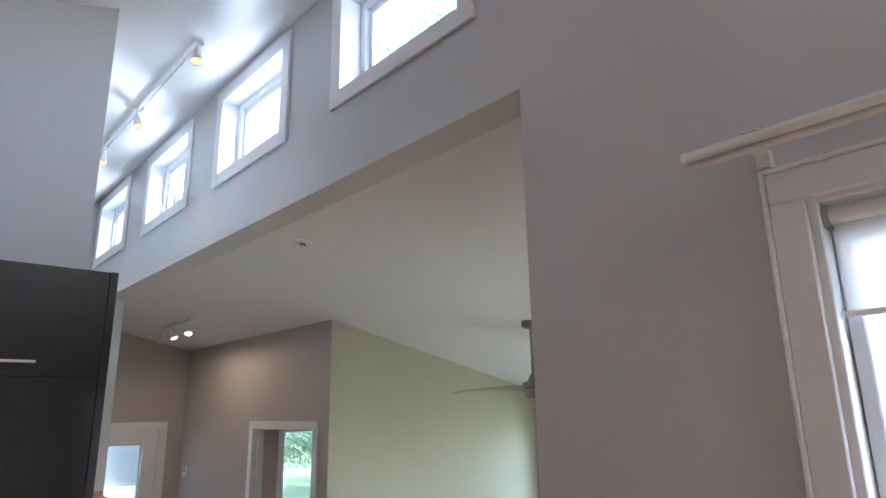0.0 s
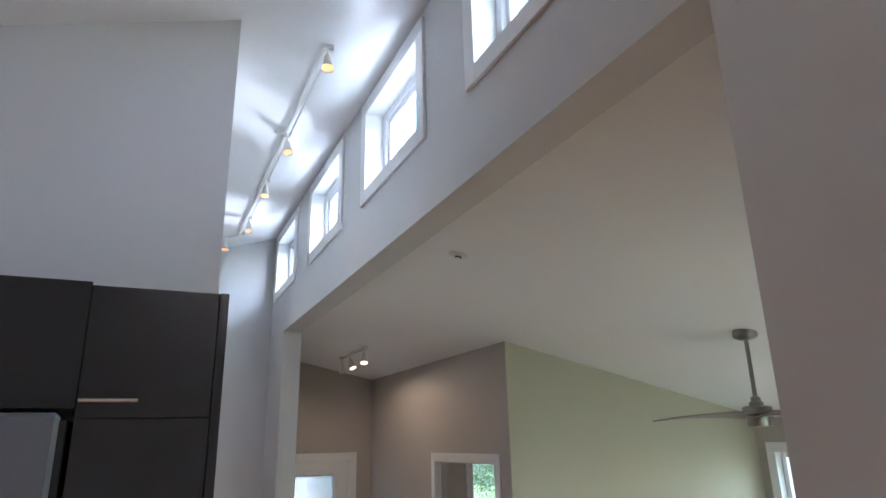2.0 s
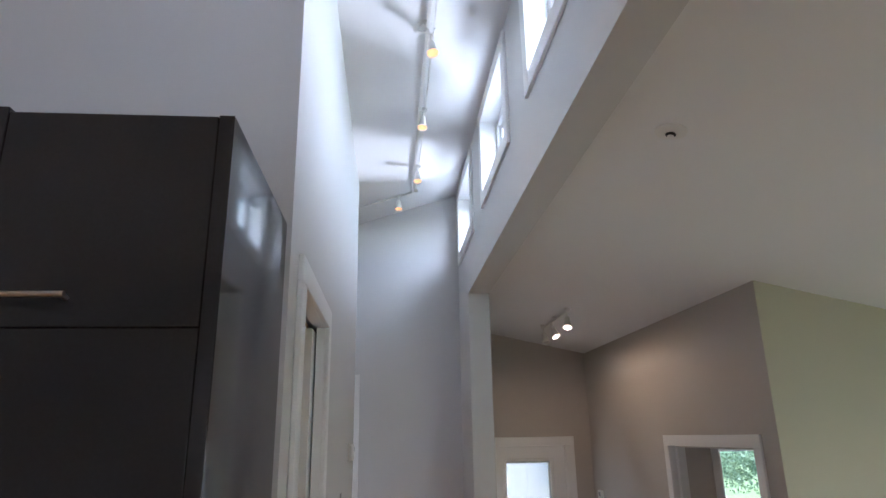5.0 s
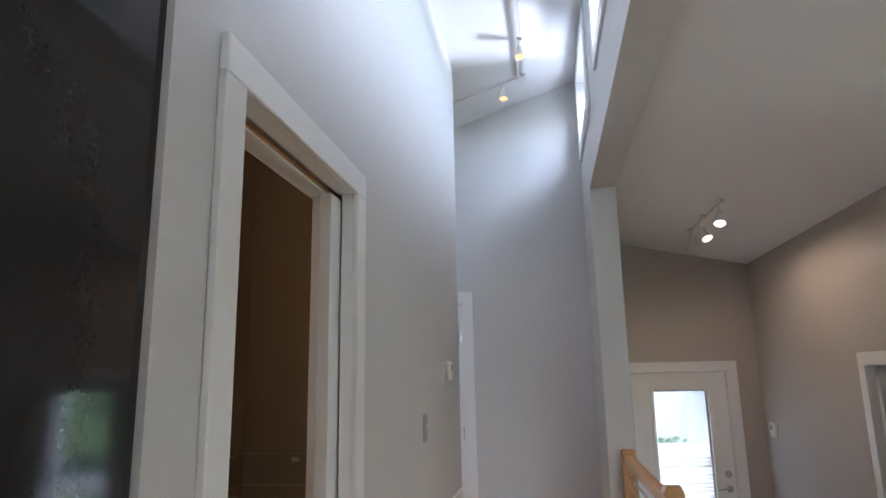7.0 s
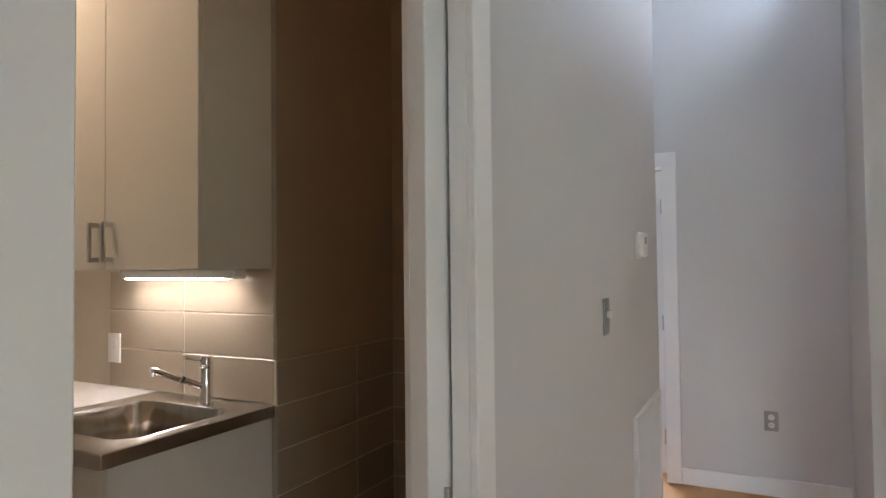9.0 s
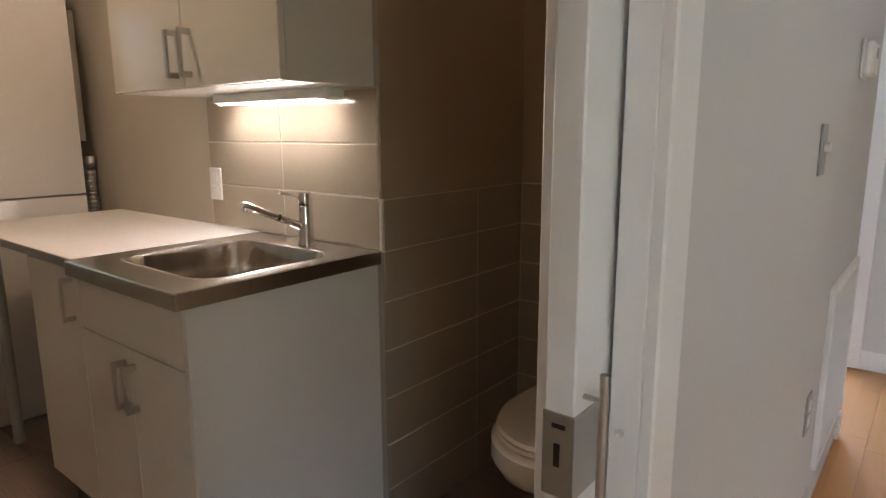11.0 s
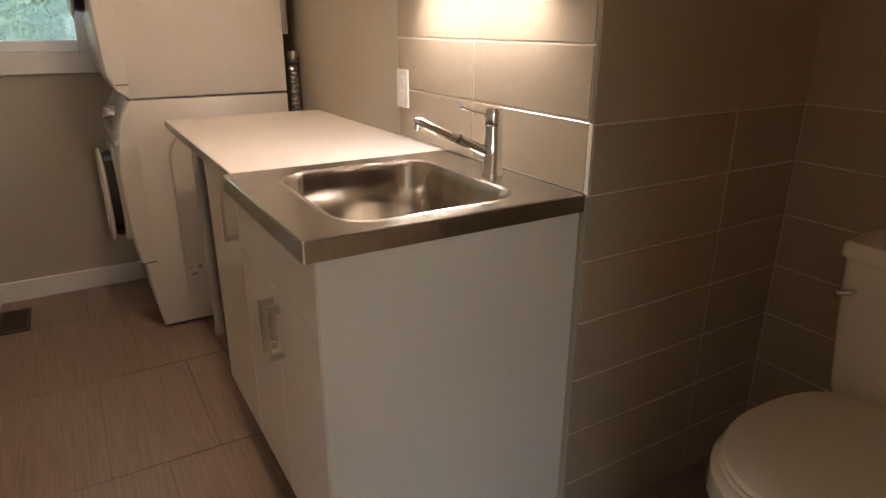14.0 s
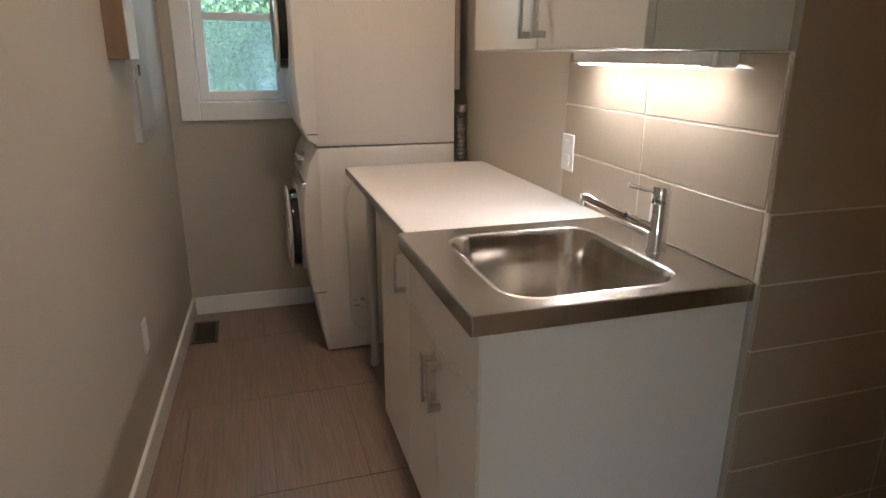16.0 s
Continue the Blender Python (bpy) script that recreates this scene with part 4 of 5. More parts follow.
for a, b in ((5.415, 6.80), (3.68, 5.335), (1.83, 3.60)):
    part("handrail", boxes((1.90, 1.96, a, b, 0.868, 0.918), bev=0.008), MAPLE, rl)
    for k in range(7):
        part("rod", tube(bmesh.new(), [(1.93, a - 0.005, 0.79 - k * 0.105), (1.93, b + 0.005, 0.79 - k * 0.105)], 0.0065, 8), CHROME, rl, smooth=True)

# ---- laundry counter ----
bc = thing("sink_base_cabinet", (-0.39, 4.74, 0), "white gloss sink base cabinet on short legs", "cabinet", "laundry base cabinets")
part("body", boxes((-0.668, -0.652, 4.462, 5.03, 0.15, 0.859), (-0.138, -0.122, 4.462, 5.03, 0.15, 0.859), (-0.652, -0.138, 4.462, 5.03, 0.15, 0.166), (-0.652, -0.138, 5.014, 5.03, 0.166, 0.859)), PANEL, bc)
part("end_panel", boxes((-0.121, -0.105, 4.443, 5.04, 0.094, 0.859), bev=0.001), PANEL, bc)
part("drawer_front", boxes((-0.667, -0.1225, 4.443, 4.461, 0.709, 0.856), bev=0.0015), MELAMINE, bc)


def bow_handle(parent, x, y, z0, z1):
    """A flat upright bar standing on two square feet."""
    return part("handle", boxes((x - 0.007, x + 0.007, y - 0.034, y - 0.026, z0, z1), (x - 0.0065, x + 0.0065, y - 0.026, y + 0.0005, z0 + 0.0005, z0 + 0.016), (x - 0.0065, x + 0.0065, y - 0.026, y + 0.0005, z1 - 0.016, z1 - 0.0005), bev=0.001), NICKEL, parent, "brushed nickel handle")


for x0, x1, hx in ((-0.667, -0.3955, -0.42), (-0.3935, -0.1225, -0.368)):
    dr = part("door", boxes((x0, x1, 4.443, 4.461, 0.155, 0.705), bev=0.0015), MELAMINE, bc)
    bow_handle(dr, hx, 4.443, 0.545, 0.672)
part("plinth", boxes((-0.66, -0.125, 4.50, 4.515, 0.005, 0.149)), BLACK, bc)
for x, y in ((-0.16, 4.55), (-0.14, 4.97), (-0.62, 4.55), (-0.62, 4.97)):
    part("leg", lathe(bmesh.new(), [(0.024, 0.0), (0.024, 0.01), (0.014, 0.018), (0.014, 0.12), (0.022, 0.15)], pose(x, y, 0), 16), BLACK, bc, smooth=True)
bc = thing("base_cabinet", (-0.85, 4.74, 0), "narrow white gloss base cabinet beside the sink cabinet", "cabinet", "laundry base cabinets")
part("body", boxes((-1.03, -0.672, 4.462, 5.03, 0.15, 0.869)), PANEL, bc)
dr = part("door", boxes((-1.03, -0.672, 4.443, 4.461, 0.155, 0.866), bev=0.0015), MELAMINE, bc)
bow_handle(dr, -0.705, 4.443, 0.72, 0.847)
part("plinth", boxes((-1.02, -0.675, 4.50, 4.515, 0.005, 0.149)), BLACK, bc)
for x, y in ((-0.99, 4.56), (-0.99, 4.97)):
    part("leg", lathe(bmesh.new(), [(0.024, 0.0), (0.024, 0.01), (0.014, 0.018), (0.014, 0.12), (0.022, 0.15)], pose(x, y, 0), 16), BLACK, bc, smooth=True)
wt = thing("worktop", (-1.2, 4.74, 0.87), "white laminate worktop carried on a steel leg at its end", "worktop")
part("top", boxes((-1.715, -0.673, 4.437, 5.043, 0.871, 0.90), bev=0.002), COUNTER, wt)
part("edge_strip", boxes((-1.714, -0.674, 4.4355, 4.437, 0.873, 0.898)), GREYPLATE, wt, "grey edge strip")
part("leg", lathe(bmesh.new(), [(0.024, 0.0), (0.024, 0.02), (0.02, 0.025), (0.02, 0.86), (0.035, 0.865), (0.035, 0.8705)], pose(-1.67, 4.53, 0), 20), BOX_GREY, wt, "steel post leg", True)

sk = thing("sink", (-0.38, 4.73, 0.9), "stainless steel sink top with a deep rounded bowl", "sink")
X0, X1, Y0, Y1 = -0.671, -0.093, 4.417, 5.043
bx0, bx1, by0, by1 = -0.592, -0.15, 4.522, 4.913
plate = [[(x, y, 0.8605) for x, y in rounded(X0, X1, Y0, Y1, 0.004)], [(x, y, 0.897) for x, y in rounded(X0, X1, Y0, Y1, 0.004)],
         [(x, y, 0.9) for x, y in rounded(X0 + 0.003, X1 - 0.003, Y0 + 0.003, Y1 - 0.003, 0.004)],
         [(x, y, 0.9) for x, y in rounded(bx0 - 0.014, bx1 + 0.014, by0 - 0.014, by1 + 0.014, 0.085)],
         [(x, y, 0.902) for x, y in rounded(bx0 - 0.009, bx1 + 0.009, by0 - 0.009, by1 + 0.009, 0.08)],
         [(x, y, 0.899) for x, y in rounded(bx0 - 0.002, bx1 + 0.002, by0 - 0.002, by1 + 0.002, 0.075)]]
part("drainer_top", loft(bmesh.new(), plate, False, False), STEEL, sk)
bowl = [[(x, y, z) for x, y in rounded(bx0 + i, bx1 - i, by0 + i, by1 - i, r)] for i, z, r in ((-0.003, 0.8985, 0.075), (0.004, 0.885, 0.074), (0.012, 0.78, 0.07), (0.02, 0.70, 0.068), (0.032, 0.675, 0.06), (0.06, 0.664, 0.05), (0.15, 0.660, 0.03))]
part("bowl", loft(bmesh.new(), bowl, False, True), BOWL, sk, "satin steel bowl", True)
dn = part("drain", lathe(bmesh.new(), [(0.045, 0.001), (0.044, 0.005), (0.034, 0.004), (0.03, 0.001)], pose(-0.37, 4.72, 0.6605), 24), CHROME, sk, smooth=True)

fc = thing("faucet", (-0.34, 4.972, 0.9), "chrome single-lever mixer tap with a slanting spout", "faucet")
part("body", lathe(bmesh.new(), [(0.027, 0.0), (0.027, 0.006), (0.023, 0.012), (0.022, 0.10), (0.0215, 0.118)], pose(-0.34, 4.972, 0.9), 28), CHROME, fc, smooth=True)
part("cartridge_cap", lathe(bmesh.new(), [(0.0215, 0.12), (0.0225, 0.122), (0.0225, 0.152), (0.02, 0.158), (0.002, 0.159)], pose(-0.34, 4.972, 0.9), 28), CHROME, fc, smooth=True)
part("spout", tube(bmesh.new(), [(-0.342, 4.965, 0.953), (-0.358, 4.90, 0.985), (-0.37, 4.85, 1.008), (-0.382, 4.798, 1.033), (-0.385, 4.787, 1.034)], [0.0125, 0.0115, 0.0115, 0.0115, 0.009], 16), CHROME, fc, smooth=True)
part("spout_collar", tube(bmesh.new(), [(-0.3595, 4.893, 0.988), (-0.3615, 4.885, 0.992)], 0.0119, 16), BLACK, fc, smooth=True)
part("aerator", tube(bmesh.new(), [(-0.3825, 4.795, 1.028), (-0.382, 4.793, 1.014)], 0.008, 14), CHROME, fc, smooth=True)
part("lever", tube(bmesh.new(), [(-0.34, 4.968, 1.045), (-0.342, 4.93, 1.052), (-0.345, 4.885, 1.066)], [0.005, 0.0045, 0.006], 10), CHROME, fc, smooth=True)

# invented fill lamp on the kitchen ceiling, unseen behind the walk's start
cl = thing("ceiling_light", (1.3, -1.0, roof(1.3)), "round white fill lamp added unseen on the kitchen ceiling", "ceiling light")
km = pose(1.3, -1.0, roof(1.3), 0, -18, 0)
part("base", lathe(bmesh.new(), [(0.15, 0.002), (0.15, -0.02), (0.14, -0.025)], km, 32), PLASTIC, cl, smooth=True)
part("diffuser", lathe(bmesh.new(), [(0.138, -0.024), (0.135, -0.05), (0.10, -0.075), (0.03, -0.085), (0.002, -0.086)], km, 32), glow("kitchen_fill_diffuser", (1.0, 0.86, 0.7), 1.0), cl, smooth=True)
lamp("kitchen_fill_light", "SPOT", km @ pose(0, 0, -0.10), 5.2, (1.0, 0.95, 0.9), 0.12, cone=172, blend=0.3)

# wall cabinet, under-cabinet light, outlets
wc = thing("wall_cabinet", (-0.54, 4.9, 1.36), "white laundry wall cabinet with two tall doors", "cabinet")
part("body", boxes((-0.966, -0.107, 4.75, 5.043, 1.358, 2.316), bev=0.001), PANEL, wc)
for x0, x1, hx in ((-0.966, -0.5375, -0.572), (-0.5355, -0.107, -0.500)):
    dr = part("door", boxes((x0, x1, 4.73, 4.748, 1.36, 2.316), bev=0.0015), MELAMINE, wc)
    bow_handle(dr, hx, 4.73, 1.385, 1.515)
ul = thing("under_cabinet_light", (-0.49, 4.95, 1.34), "lit white LED strip light under the wall cabinet", "light strip")
part("housing", boxes((-0.765, -0.185, 4.95, 5.005, 1.328, 1.3575), bev=0.003), PLASTIC, ul)
part("end_switch", boxes((-0.235, -0.19, 4.947, 5.008, 1.3255, 1.3572), bev=0.003), PLASTIC, ul)
for k in range(7):
    x = -0.735 + k * 0.077
    part("led", boxes((x - 0.024, x + 0.024, 4.967, 4.987, 1.3232, 1.328), bev=0.001), LED, ul)
    lamp("led_light", "SPOT", look((x, 4.99, 1.320), (x, 5.036, 1.278)), 0.014, (1.0, 0.95, 0.9), 0.003, cone=36, blend=0.7)
lamp("led_strip_light", "AREA", pose(-0.50, 4.972, 1.3225, -30), 0.23, (1.0, 0.93, 0.84), 0.55, 0.03)
wo = thing("wall_outlet", (-0.912, 5.04, 1.054), "white duplex outlet on the tiled backsplash", "outlet")
part("plate", boxes((-0.948, -0.876, 5.028, 5.0345, 0.995, 1.11), bev=0.002), PLASTIC, wo)
for z in (1.03, 1.075):
    part("socket", boxes((-0.929, -0.895, 5.0262, 5.028, z - 0.016, z + 0.016), bev=0.001), TRIM, wo)
wo = thing("wall_outlet", (-1.35, skew(-1.35), 0.4), "white outlet plate on the beige laundry wall", "outlet")
part("plate", boxes((-1.385, -1.318, 3.651, 3.661, 0.345, 0.46), bev=0.002), PLASTIC, wo)
for z in (0.382, 0.423):
    part("socket", boxes((-1.368, -1.334, 3.661, 3.6625, z - 0.015, z + 0.015), bev=0.001), TRIM, wo)
cl = thing("ceiling_light", (-1.0, 4.37, roof(-1.0)), "round white ceiling lamp in the laundry", "ceiling light")
cm = pose(-1.0, 4.37, roof(-1.0), 0, -18, 0)
part("base", lathe(bmesh.new(), [(0.15, 0.002), (0.15, -0.02), (0.14, -0.025)], cm, 32), PLASTIC, cl, smooth=True)
part("diffuser", lathe(bmesh.new(), [(0.138, -0.024), (0.135, -0.05), (0.10, -0.075), (0.03, -0.085), (0.002, -0.086)], cm, 32), glow("lamp_diffuser", (1.0, 0.80, 0.58), 1.2), cl, smooth=True)
lamp("ceiling_lamp_light", "SPOT", cm @ pose(0, 0, -0.10), 3.1, (1.0, 0.73, 0.47), 0.06, cone=164, blend=0.3)

# ---- washer and dryer ----
def machine(name, label, z0, prof, seam, door_z, door_y):
    """A front-loading machine: side body, bulging front, door ring, glass, knob. prof: front (y, z) line."""
    x0, x1, back = -2.488, -1.844, 4.955
    t = thing(name, (-2.166, 4.65, z0), label, "appliance", "stacked laundry machines")
    zt = prof[-1][1]
    bm = box(bmesh.new(), x0, x1 - 0.0006, 4.3385, back, z0, zt, 0.002, 2)
    part("body", bm, ENAMEL, t, smooth=True)
    bm = loft(bmesh.new(), [[(x, 4.343, prof[0][1])] + [(x, y + dy, z) for y, z in prof] + [(x, 4.343, zt)] for x, dy in ((x0, 0.006), (x0 + 0.008, 0.0), (x1 - 0.008, 0.0), (x1, 0.006))])
    part("front_panel", bm, ENAMEL, t, smooth=True)
    part("kick_seam", boxes((x1 - 0.1, x1 + 0.0006, 4.30, 4.345, seam, seam + 0.004)), BLACK, t)
    m = pose(-2.166, door_y, door_z, 90, 0, 0)
    dr = part("door_glass", lathe(bmesh.new(), [(0.185, -0.03), (0.188, 0.02), (0.18, 0.04), (0.09, 0.05), (0.002, 0.052)], m, 40), DARKGLASS, t, "dark bulging door glass", True)
    part("door_ring", lathe(bmesh.new(), [(0.214, -0.03), (0.212, 0.0), (0.2, 0.006), (0.188, 0.004)], m, 40, cap=False), ENAMEL, dr, "white ring round the glass", True)
    part("door_rim", lathe(bmesh.new(), [(0.178, 0.038), (0.2, 0.044), (0.205, 0.052), (0.19, 0.058), (0.16, 0.056), (0.158, 0.046)], m, 40, cap=False), ENAMEL, dr, "white outer rim", True)
    part("door_handle", boxes((-1.99, -1.972, door_y - 0.064, door_y - 0.05, door_z - 0.05, door_z + 0.05), bev=0.004), CHROME, dr)
    return t


wm = machine("washing_machine", "white front-loading washing machine under the dryer", 0.012, [(4.335, 0.02), (4.315, 0.15), (4.30, 0.302), (4.285, 0.31), (4.265, 0.5), (4.262, 0.70), (4.275, 0.80), (4.30, 0.90), (4.335, 0.962)], 0.304, 0.54, 4.262)
part("side_embossing", loft(bmesh.new(), [[(-1.8435 + d, y, z) for y, z in rounded(4.44 + i, 4.86 - i, 0.06 + i, 0.84 - i, 0.09)] for i, d in ((0, 0), (0.005, 0.002), (0.012, 0.002), (0.017, 0.0))], False, False), ENAMEL, wm, smooth=True)
part("silver_strip", boxes((-2.45, -1.846, 4.262, 4.30, 0.795, 0.815), bev=0.003), NICKEL, wm, "silver trim strip")
part("control_knob", lathe(bmesh.new(), [(0.032, 0), (0.032, 0.02), (0.026, 0.04), (0.002, 0.042)], pose(-1.96, 4.285, 0.905, 75, 0, 0), 24), CHROME, wm, "chrome programme knob", True)
lb = part("rating_label", boxes((-1.8438, -1.8428, 4.455, 4.525, 0.205, 0.27)), PLASTIC, wm, "white paper label with small print")
for r in ((4.50, 4.52, 0.243, 0.262), (4.462, 4.482, 0.25, 0.256), (4.47, 4.495, 0.218, 0.228), (4.50, 4.515, 0.212, 0.216)):
    part("print_bar", boxes((-1.8428, -1.8424, *r)), BOX_GREY, lb)
for x, y in ((-2.43, 4.40), (-1.90, 4.40), (-2.43, 4.93), (-1.90, 4.93)):
    part("foot", boxes((x - 0.02, x + 0.02, y - 0.02, y + 0.02, 0.0, 0.0125)), BLACK, wm)
dy = machine("dryer", "white front-loading dryer stacked on the washing machine", 0.97, [(4.335, 0.975), (4.30, 1.0), (4.272, 1.06), (4.262, 1.25), (4.262, 1.6), (4.275, 1.75), (4.335, 1.946)], 1.02, 1.47, 4.262)
part("top_lip", boxes((-2.488, -1.840, 4.35, 4.955, 1.935, 1.95), bev=0.003), ENAMEL, dy)
part("back_bracket", boxes((-1.90, -1.846, 4.956, 4.98, 1.2, 1.75), bev=0.002), NICKEL, dy)
du_ = thing("exhaust_duct", (-1.95, 5.0, 0.9), "crinkled foil exhaust duct behind the stacked machines", "duct")
pts, rad = [], []
for k in range(60):
    s = k / 59
    pts.append((-1.915 + 0.008 * math.sin(s * 5), 5.012, 0.55 + 0.56 * s))
    rad.append(0.026 if k % 2 else 0.022)
part("hose", tube(bmesh.new(), pts, rad, 14), FOIL, du_)
part("clamp", tube(bmesh.new(), [(-1.915, 5.012, 1.10), (-1.915, 5.012, 1.13)], 0.027, 14), NICKEL, du_)

# panel box and mirror cabinet on the laundry wall
eb = thing("electrical_panel", (-1.94, 3.68, 1.2), "grey painted steel breaker panel on the laundry wall", "electrical panel")
part("cover", boxes((-2.05, -1.665, 3.664, 3.690, 1.033, 1.60), bev=0.002), BOX_GREY, eb)
part("door", boxes((-2.01, -1.70, 3.690, 3.698, 1.075, 1.56), bev=0.002), BOX_GREY, eb)
part("catch", boxes((-1.735, -1.71, 3.698, 3.703, 1.27, 1.31), bev=0.001), BLACK, eb)
mc = thing("mirror_cabinet", (-1.59, 3.68, 1.34), "shallow brown-sided mirror cabinet on the beige wall", "cabinet")
part("body", boxes((-1.62, -1.418, 3.657, 3.7205, 1.329, 1.95), bev=0.002), CARD, mc)
part("mirror_door", boxes((-1.618, -1.42, 3.7205, 3.7222, 1.331, 1.95)), MIRROR, mc, "mirrored door")

# floor register
fr = thing("floor_register", (-2.24, 3.80, 0), "dark slotted floor register by the baseboard", "floor vent")
part("tray", boxes((-2.37, -2.115, 3.712, 3.832, 0.0005, 0.003)), BLACK, fr)
part("frame", boxes((-2.372, -2.352, 3.71, 3.834, 0.003, 0.007), (-2.133, -2.113, 3.71, 3.834, 0.003, 0.007), (-2.352, -2.133, 3.71, 3.725, 0.003, 0.007), (-2.352, -2.133, 3.819, 3.834, 0.003, 0.007), bev=0.001), DARKBROWN, fr)
for k in range(14):
    x = -2.345 + k * 0.0155
    part("slat", boxes((x, x + 0.006, 3.725, 3.819, 0.003, 0.0065)), DARKBROWN, fr)

# ---- toilet ----
tx = 0.370
tt = thing("toilet", (tx, 5.45, 0), "cream porcelain close-coupled toilet with closed lid", "toilet")


def oval(cx, yf, yb, hw, z, n=36):
    """An elongated bowl outline: round in front (yf), blunter at the back (yb)."""
    out = []
    ym = yf + (yb - yf) * 0.46
    for i in range(n):
        a = 2 * math.pi * i / n
        c, s = math.cos(a), math.sin(a)
        x = cx + hw * math.copysign(abs(c) ** (1.0 if s < 0 else 0.62), c)
        y = ym + (ym - yf if s < 0 else yb - ym) * math.copysign(abs(s) ** (1.0 if s < 0 else 0.75), s)
        out.append((x, y, z))
    return out


part("bowl", loft(bmesh.new(), [oval(tx, 5.19, 5.74, 0.165, 0.0), oval(tx, 5.195, 5.74, 0.16, 0.03), oval(tx, 5.235, 5.72, 0.12, 0.12), oval(tx, 5.225, 5.70, 0.118, 0.2), oval(tx, 5.17, 5.68, 0.15, 0.255), oval(tx, 5.09, 5.64, 0.20, 0.295), oval(tx, 5.07, 5.64, 0.213, 0.335), oval(tx, 5.075, 5.64, 0.21, 0.375), oval(tx, 5.09, 5.63, 0.2, 0.386)]), PORCELAIN, tt, smooth=True)
part("seat", loft(bmesh.new(), [oval(tx, 5.095, 5.59, 0.19, 0.389), oval(tx, 5.09, 5.59, 0.194, 0.396), oval(tx, 5.095, 5.59, 0.19, 0.403)]), PORCELAIN, tt, smooth=True)
part("lid", loft(bmesh.new(), [oval(tx, 5.096, 5.60, 0.188, 0.406), oval(tx, 5.09, 5.60, 0.193, 0.414), oval(tx, 5.096, 5.60, 0.188, 0.423), oval(tx, 5.13, 5.58, 0.155, 0.428)]), PORCELAIN, tt, smooth=True)
part("tank", loft(bmesh.new(), [[(x, y, z) for x, y in rounded(tx - w, tx + w, 5.60 + f, 5.778, 0.03)] for w, f, z in ((0.165, 0.012, 0.387), (0.172, 0.006, 0.41), (0.19, 0.0, 0.60), (0.197, -0.002, 0.735))]), PORCELAIN, tt, smooth=True)
part("tank_lid", loft(bmesh.new(), [[(x, y, z) for x, y in rounded(tx - w, tx + w, 5.588 + f, 5.78, 0.035)] for w, f, z in ((0.2, 0.004, 0.736), (0.206, 0.0, 0.742), (0.206, 0.0, 0.768), (0.198, 0.008, 0.778))]), PORCELAIN, tt, smooth=True)
fl = part("flush_lever", tube(bmesh.new(), [(tx - 0.155, 5.603, 0.665), (tx - 0.155, 5.585, 0.665), (tx - 0.18, 5.58, 0.657)], [0.009, 0.008, 0.006], 10), CHROME, tt, "chrome flush lever", True)
for s in (-1, 1):
    part("hinge_cap", lathe(bmesh.new(), [(0.016, 0), (0.016, 0.012), (0.01, 0.016)], pose(tx + s * 0.075, 5.612, 0.404), 14), PORCELAIN, tt, smooth=True)
ph = thing("paper_holder", (0.2, 5.78, 1.02), "small pale holder fixed on the tiles behind the toilet", "holder")
part("plate", boxes((0.181, 0.222, 5.764, 5.780, 1.010, 1.030), bev=0.003), PLASTIC, ph)

# ---- tiles and floor boards ----
GAP = 0.005


def tile_row(parent, axis, face, out, us, zs, material, cache={}):
    """Bevelled wall tiles of a grid, each its own object; alike ones share a mesh."""
    for u0, u1 in zip(us, us[1:]):
        for z0, z1 in zip(zs, zs[1:]):
            w, h = round(u1 - u0 - GAP, 4), round(z1 - z0 - GAP, 4)
            key = (axis, out, w, h)
            if key not in cache:
                a, b = sorted((0.0, out * 0.008))
                bm = box(bmesh.new(), a, b, 0, w, 0, h, 0.0012) if axis == "x" else box(bmesh.new(), 0, w, a, b, 0, h, 0.0012)
                cache[key] = mesh_of("tile", bm, material)
            ob = new("tile", cache[key])
            ob.location = (face, u0 + GAP / 2, z0 + GAP / 2) if axis == "x" else (u0 + GAP / 2, face, z0 + GAP / 2)
            ob.parent = parent
            ob.matrix_parent_inverse = PLACED[parent.name].inverted()


def grout(parent, axis, face, out, u0, u1, z0, z1):
    a, b = sorted((face, face + out * 0.0070))
    part("grout", boxes((a, b, u0, u1, z0, z1) if axis == "x" else (u0, u1, a, b, z0, z1)), GROUT, parent)


wt = thing("backsplash", (-0.5, 5.045, 0.9), "glossy beige wall tiles with pale grout above the sink", "tiles", kind="structure")
tile_row(wt, "y", 5.0435, -1, (-0.95, -0.525, -0.093), (0.902, 1.052, 1.202, 1.356), TILE)
grout(wt, "y", 5.0445, -1, -0.952, -0.092, 0.901, 1.357)
wt = thing("alcove_tiles", (-0.09, 5.4, 0), "glossy beige wall tiles round the toilet to chest height", "tiles", kind="structure")
ROWS_Z = (-0.006, 0.146, 0.296, 0.446, 0.596, 0.746, 0.896, 1.046)
tile_row(wt, "x", -0.0885, 1, (5.04, 5.502, 5.782), ROWS_Z, TILE)
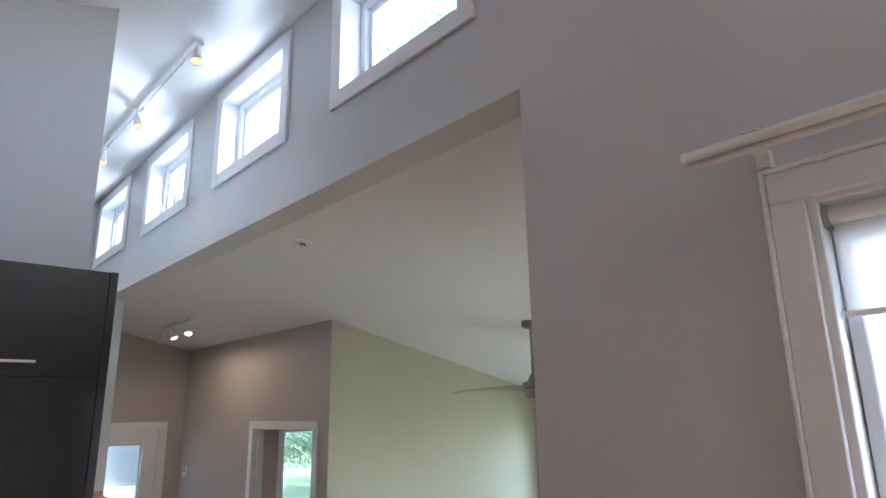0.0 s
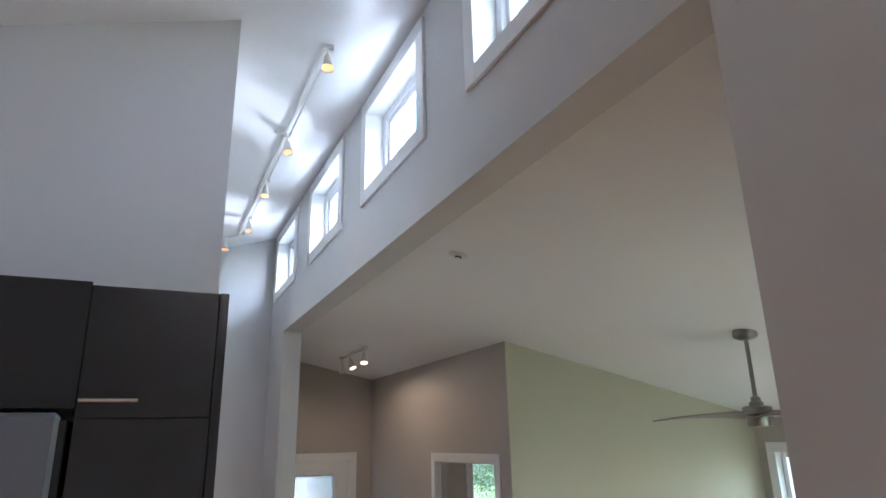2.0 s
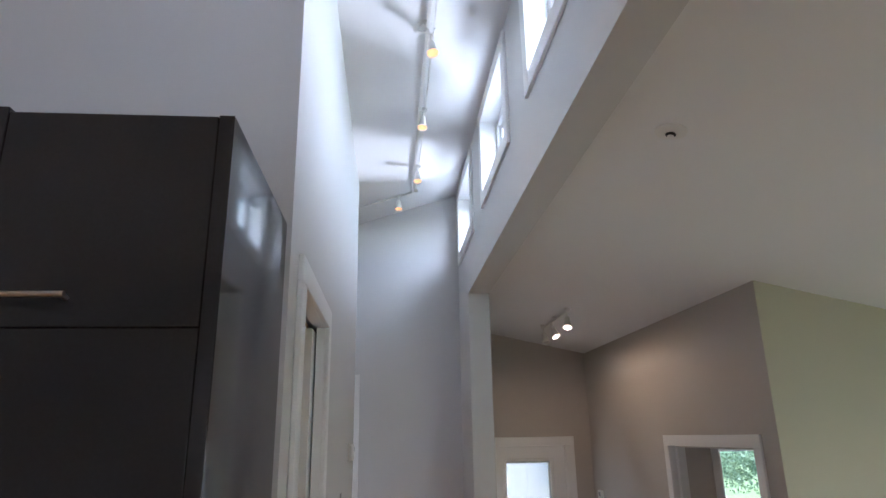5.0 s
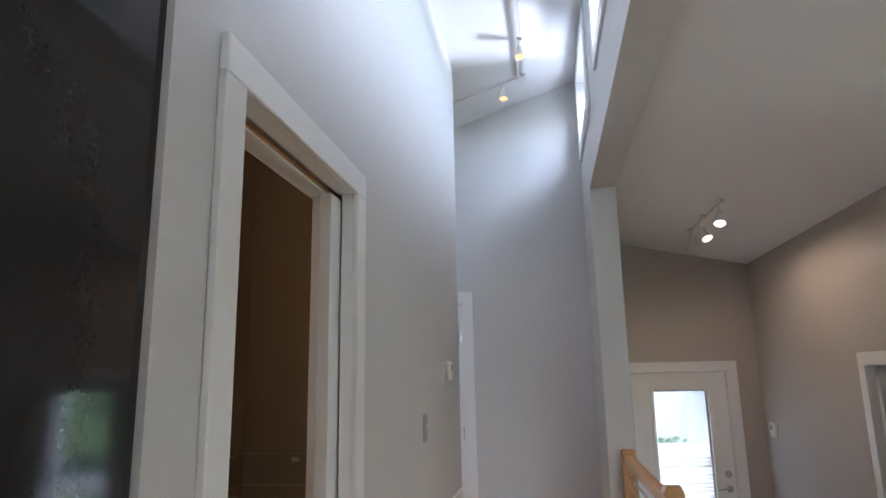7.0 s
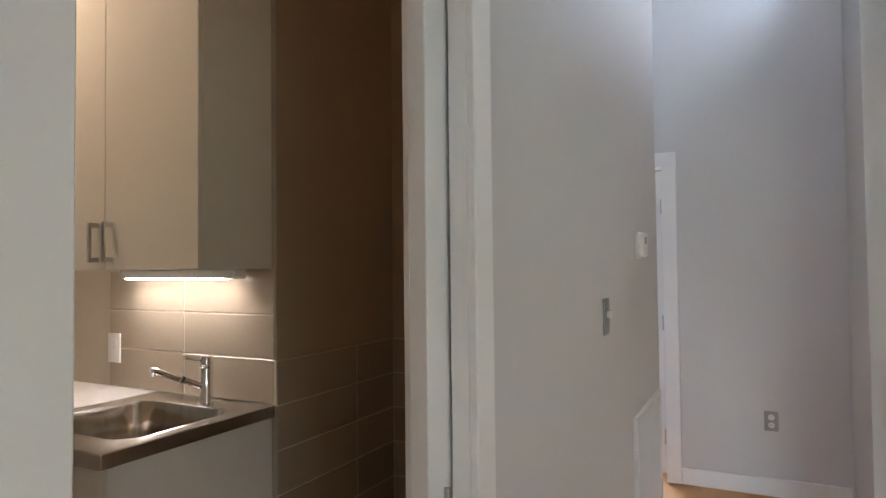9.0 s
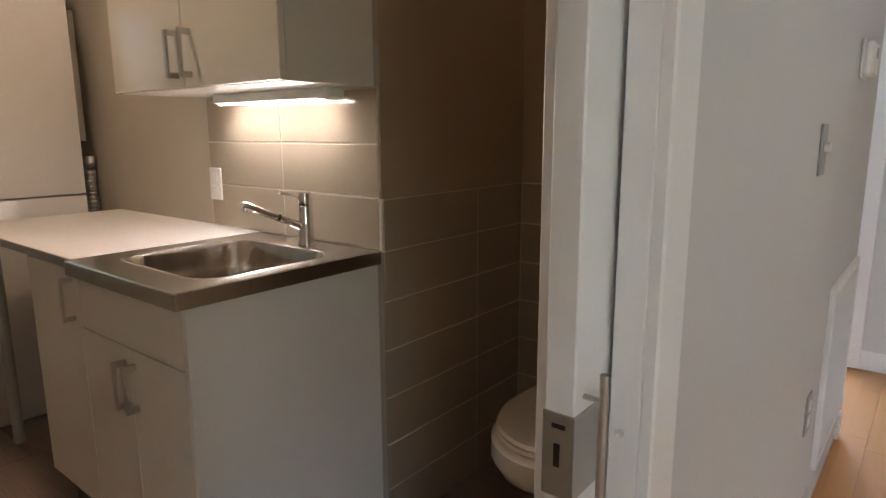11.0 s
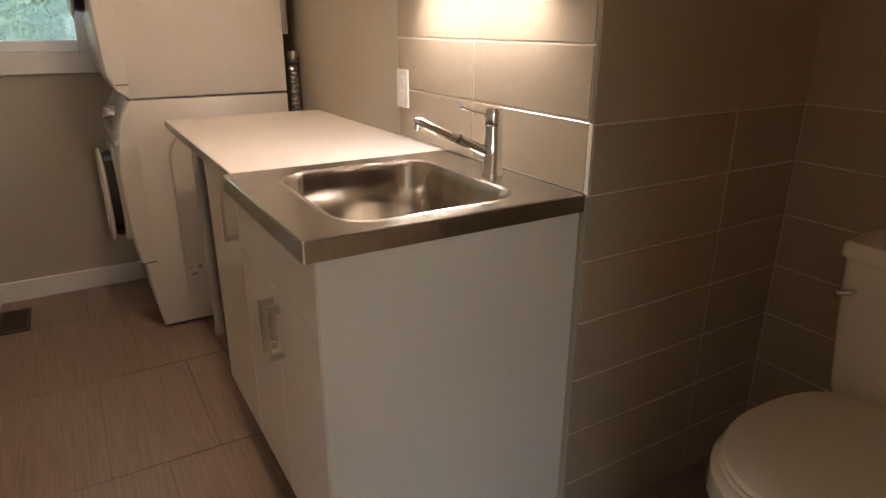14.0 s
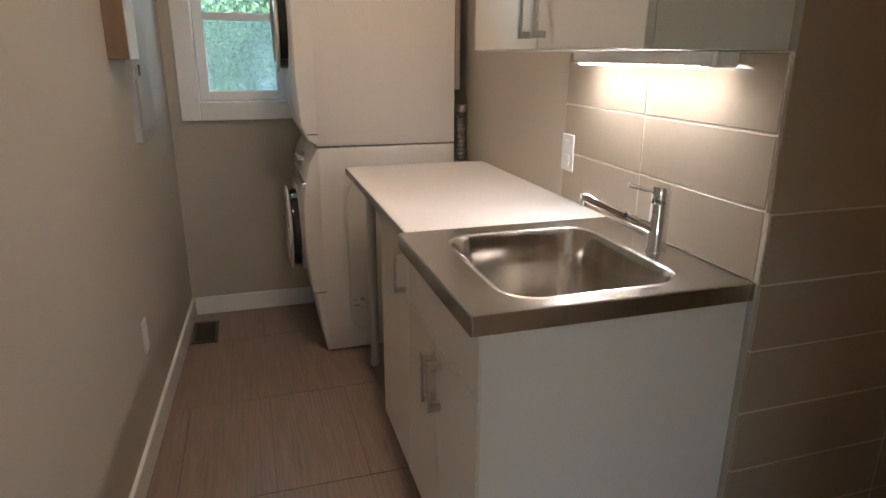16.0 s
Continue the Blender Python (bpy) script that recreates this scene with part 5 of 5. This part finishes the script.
grout(wt, "x", -0.0895, 1, 5.0465, 5.788, -0.006, 1.047)
tile_row(wt, "y", 5.7885, -1, (-0.081, 0.352, 0.787), ROWS_Z, TILE)
grout(wt, "y", 5.7895, -1, -0.082, 0.787, -0.006, 1.047)
part("edge_trim", boxes((-0.092, -0.0805, 5.0345, 5.0395, 0.9, 1.049), bev=0.001), GROUT, wt)

FLOOR = thing("floor_tiles", (-1.0, 4.4, -0.008), "brown linear-grained porcelain floor tiles", "floor tiles", kind="structure")
shared = mesh_of("tile", box(bmesh.new(), 0, 0.6105, 0, 0.302, 0, 0.0085, 0.001), FTILE)
for i in range(-3, 3):
    for j in range(-2, 8):
        x, y = -0.895 + 0.613 * i, 3.905 + 0.3045 * j + (0.152 if i % 2 else 0.0)
        if x > 0.70 or x < -2.9 or y > 5.75 or y < 3.28:
            continue
        if (x < -2.52 or y < 3.572 or x + 0.61 > 0.84 or y + 0.3 > 5.79):
            x0, x1, y0, y1 = max(x, -2.506), min(x + 0.6105, 0.84), max(y, 3.572), min(y + 0.302, 5.788)
            if x1 - x0 < 0.02 or y1 - y0 < 0.02:
                continue
            me = mesh_of("tile", box(bmesh.new(), 0, x1 - x0, 0, y1 - y0, 0, 0.0085, 0.001), FTILE)
            x, y = x0, y0
        else:
            me = shared
        ob = new("tile", me)
        ob.location = (x, y, -0.0088)
        ob.parent = FLOOR
        ob.matrix_parent_inverse = PLACED[FLOOR.name].inverted()

BOARDS = thing("floor_boards", (1.4, 6.0, -0.012), "warm oak strip flooring in the corridor", "floor boards", kind="structure")
rng = random.Random(4)
x = 0.86
while x < 1.97:
    y = 3.4 - rng.random()
    while y < 7.57:
        ln = rng.uniform(0.5, 1.3)
        y0, y1 = max(y, 3.3), min(y + ln, 7.572)
        if y1 - y0 > 0.03 and not (x < 0.93 and y0 < 6.66):
            part("board", box(bmesh.new(), x, min(x + 0.0815, 1.9795), y0, y1 - 0.0012, -0.0118, 0.0, 0.0008), PLANK, BOARDS)
        y += ln
    x += 0.0825
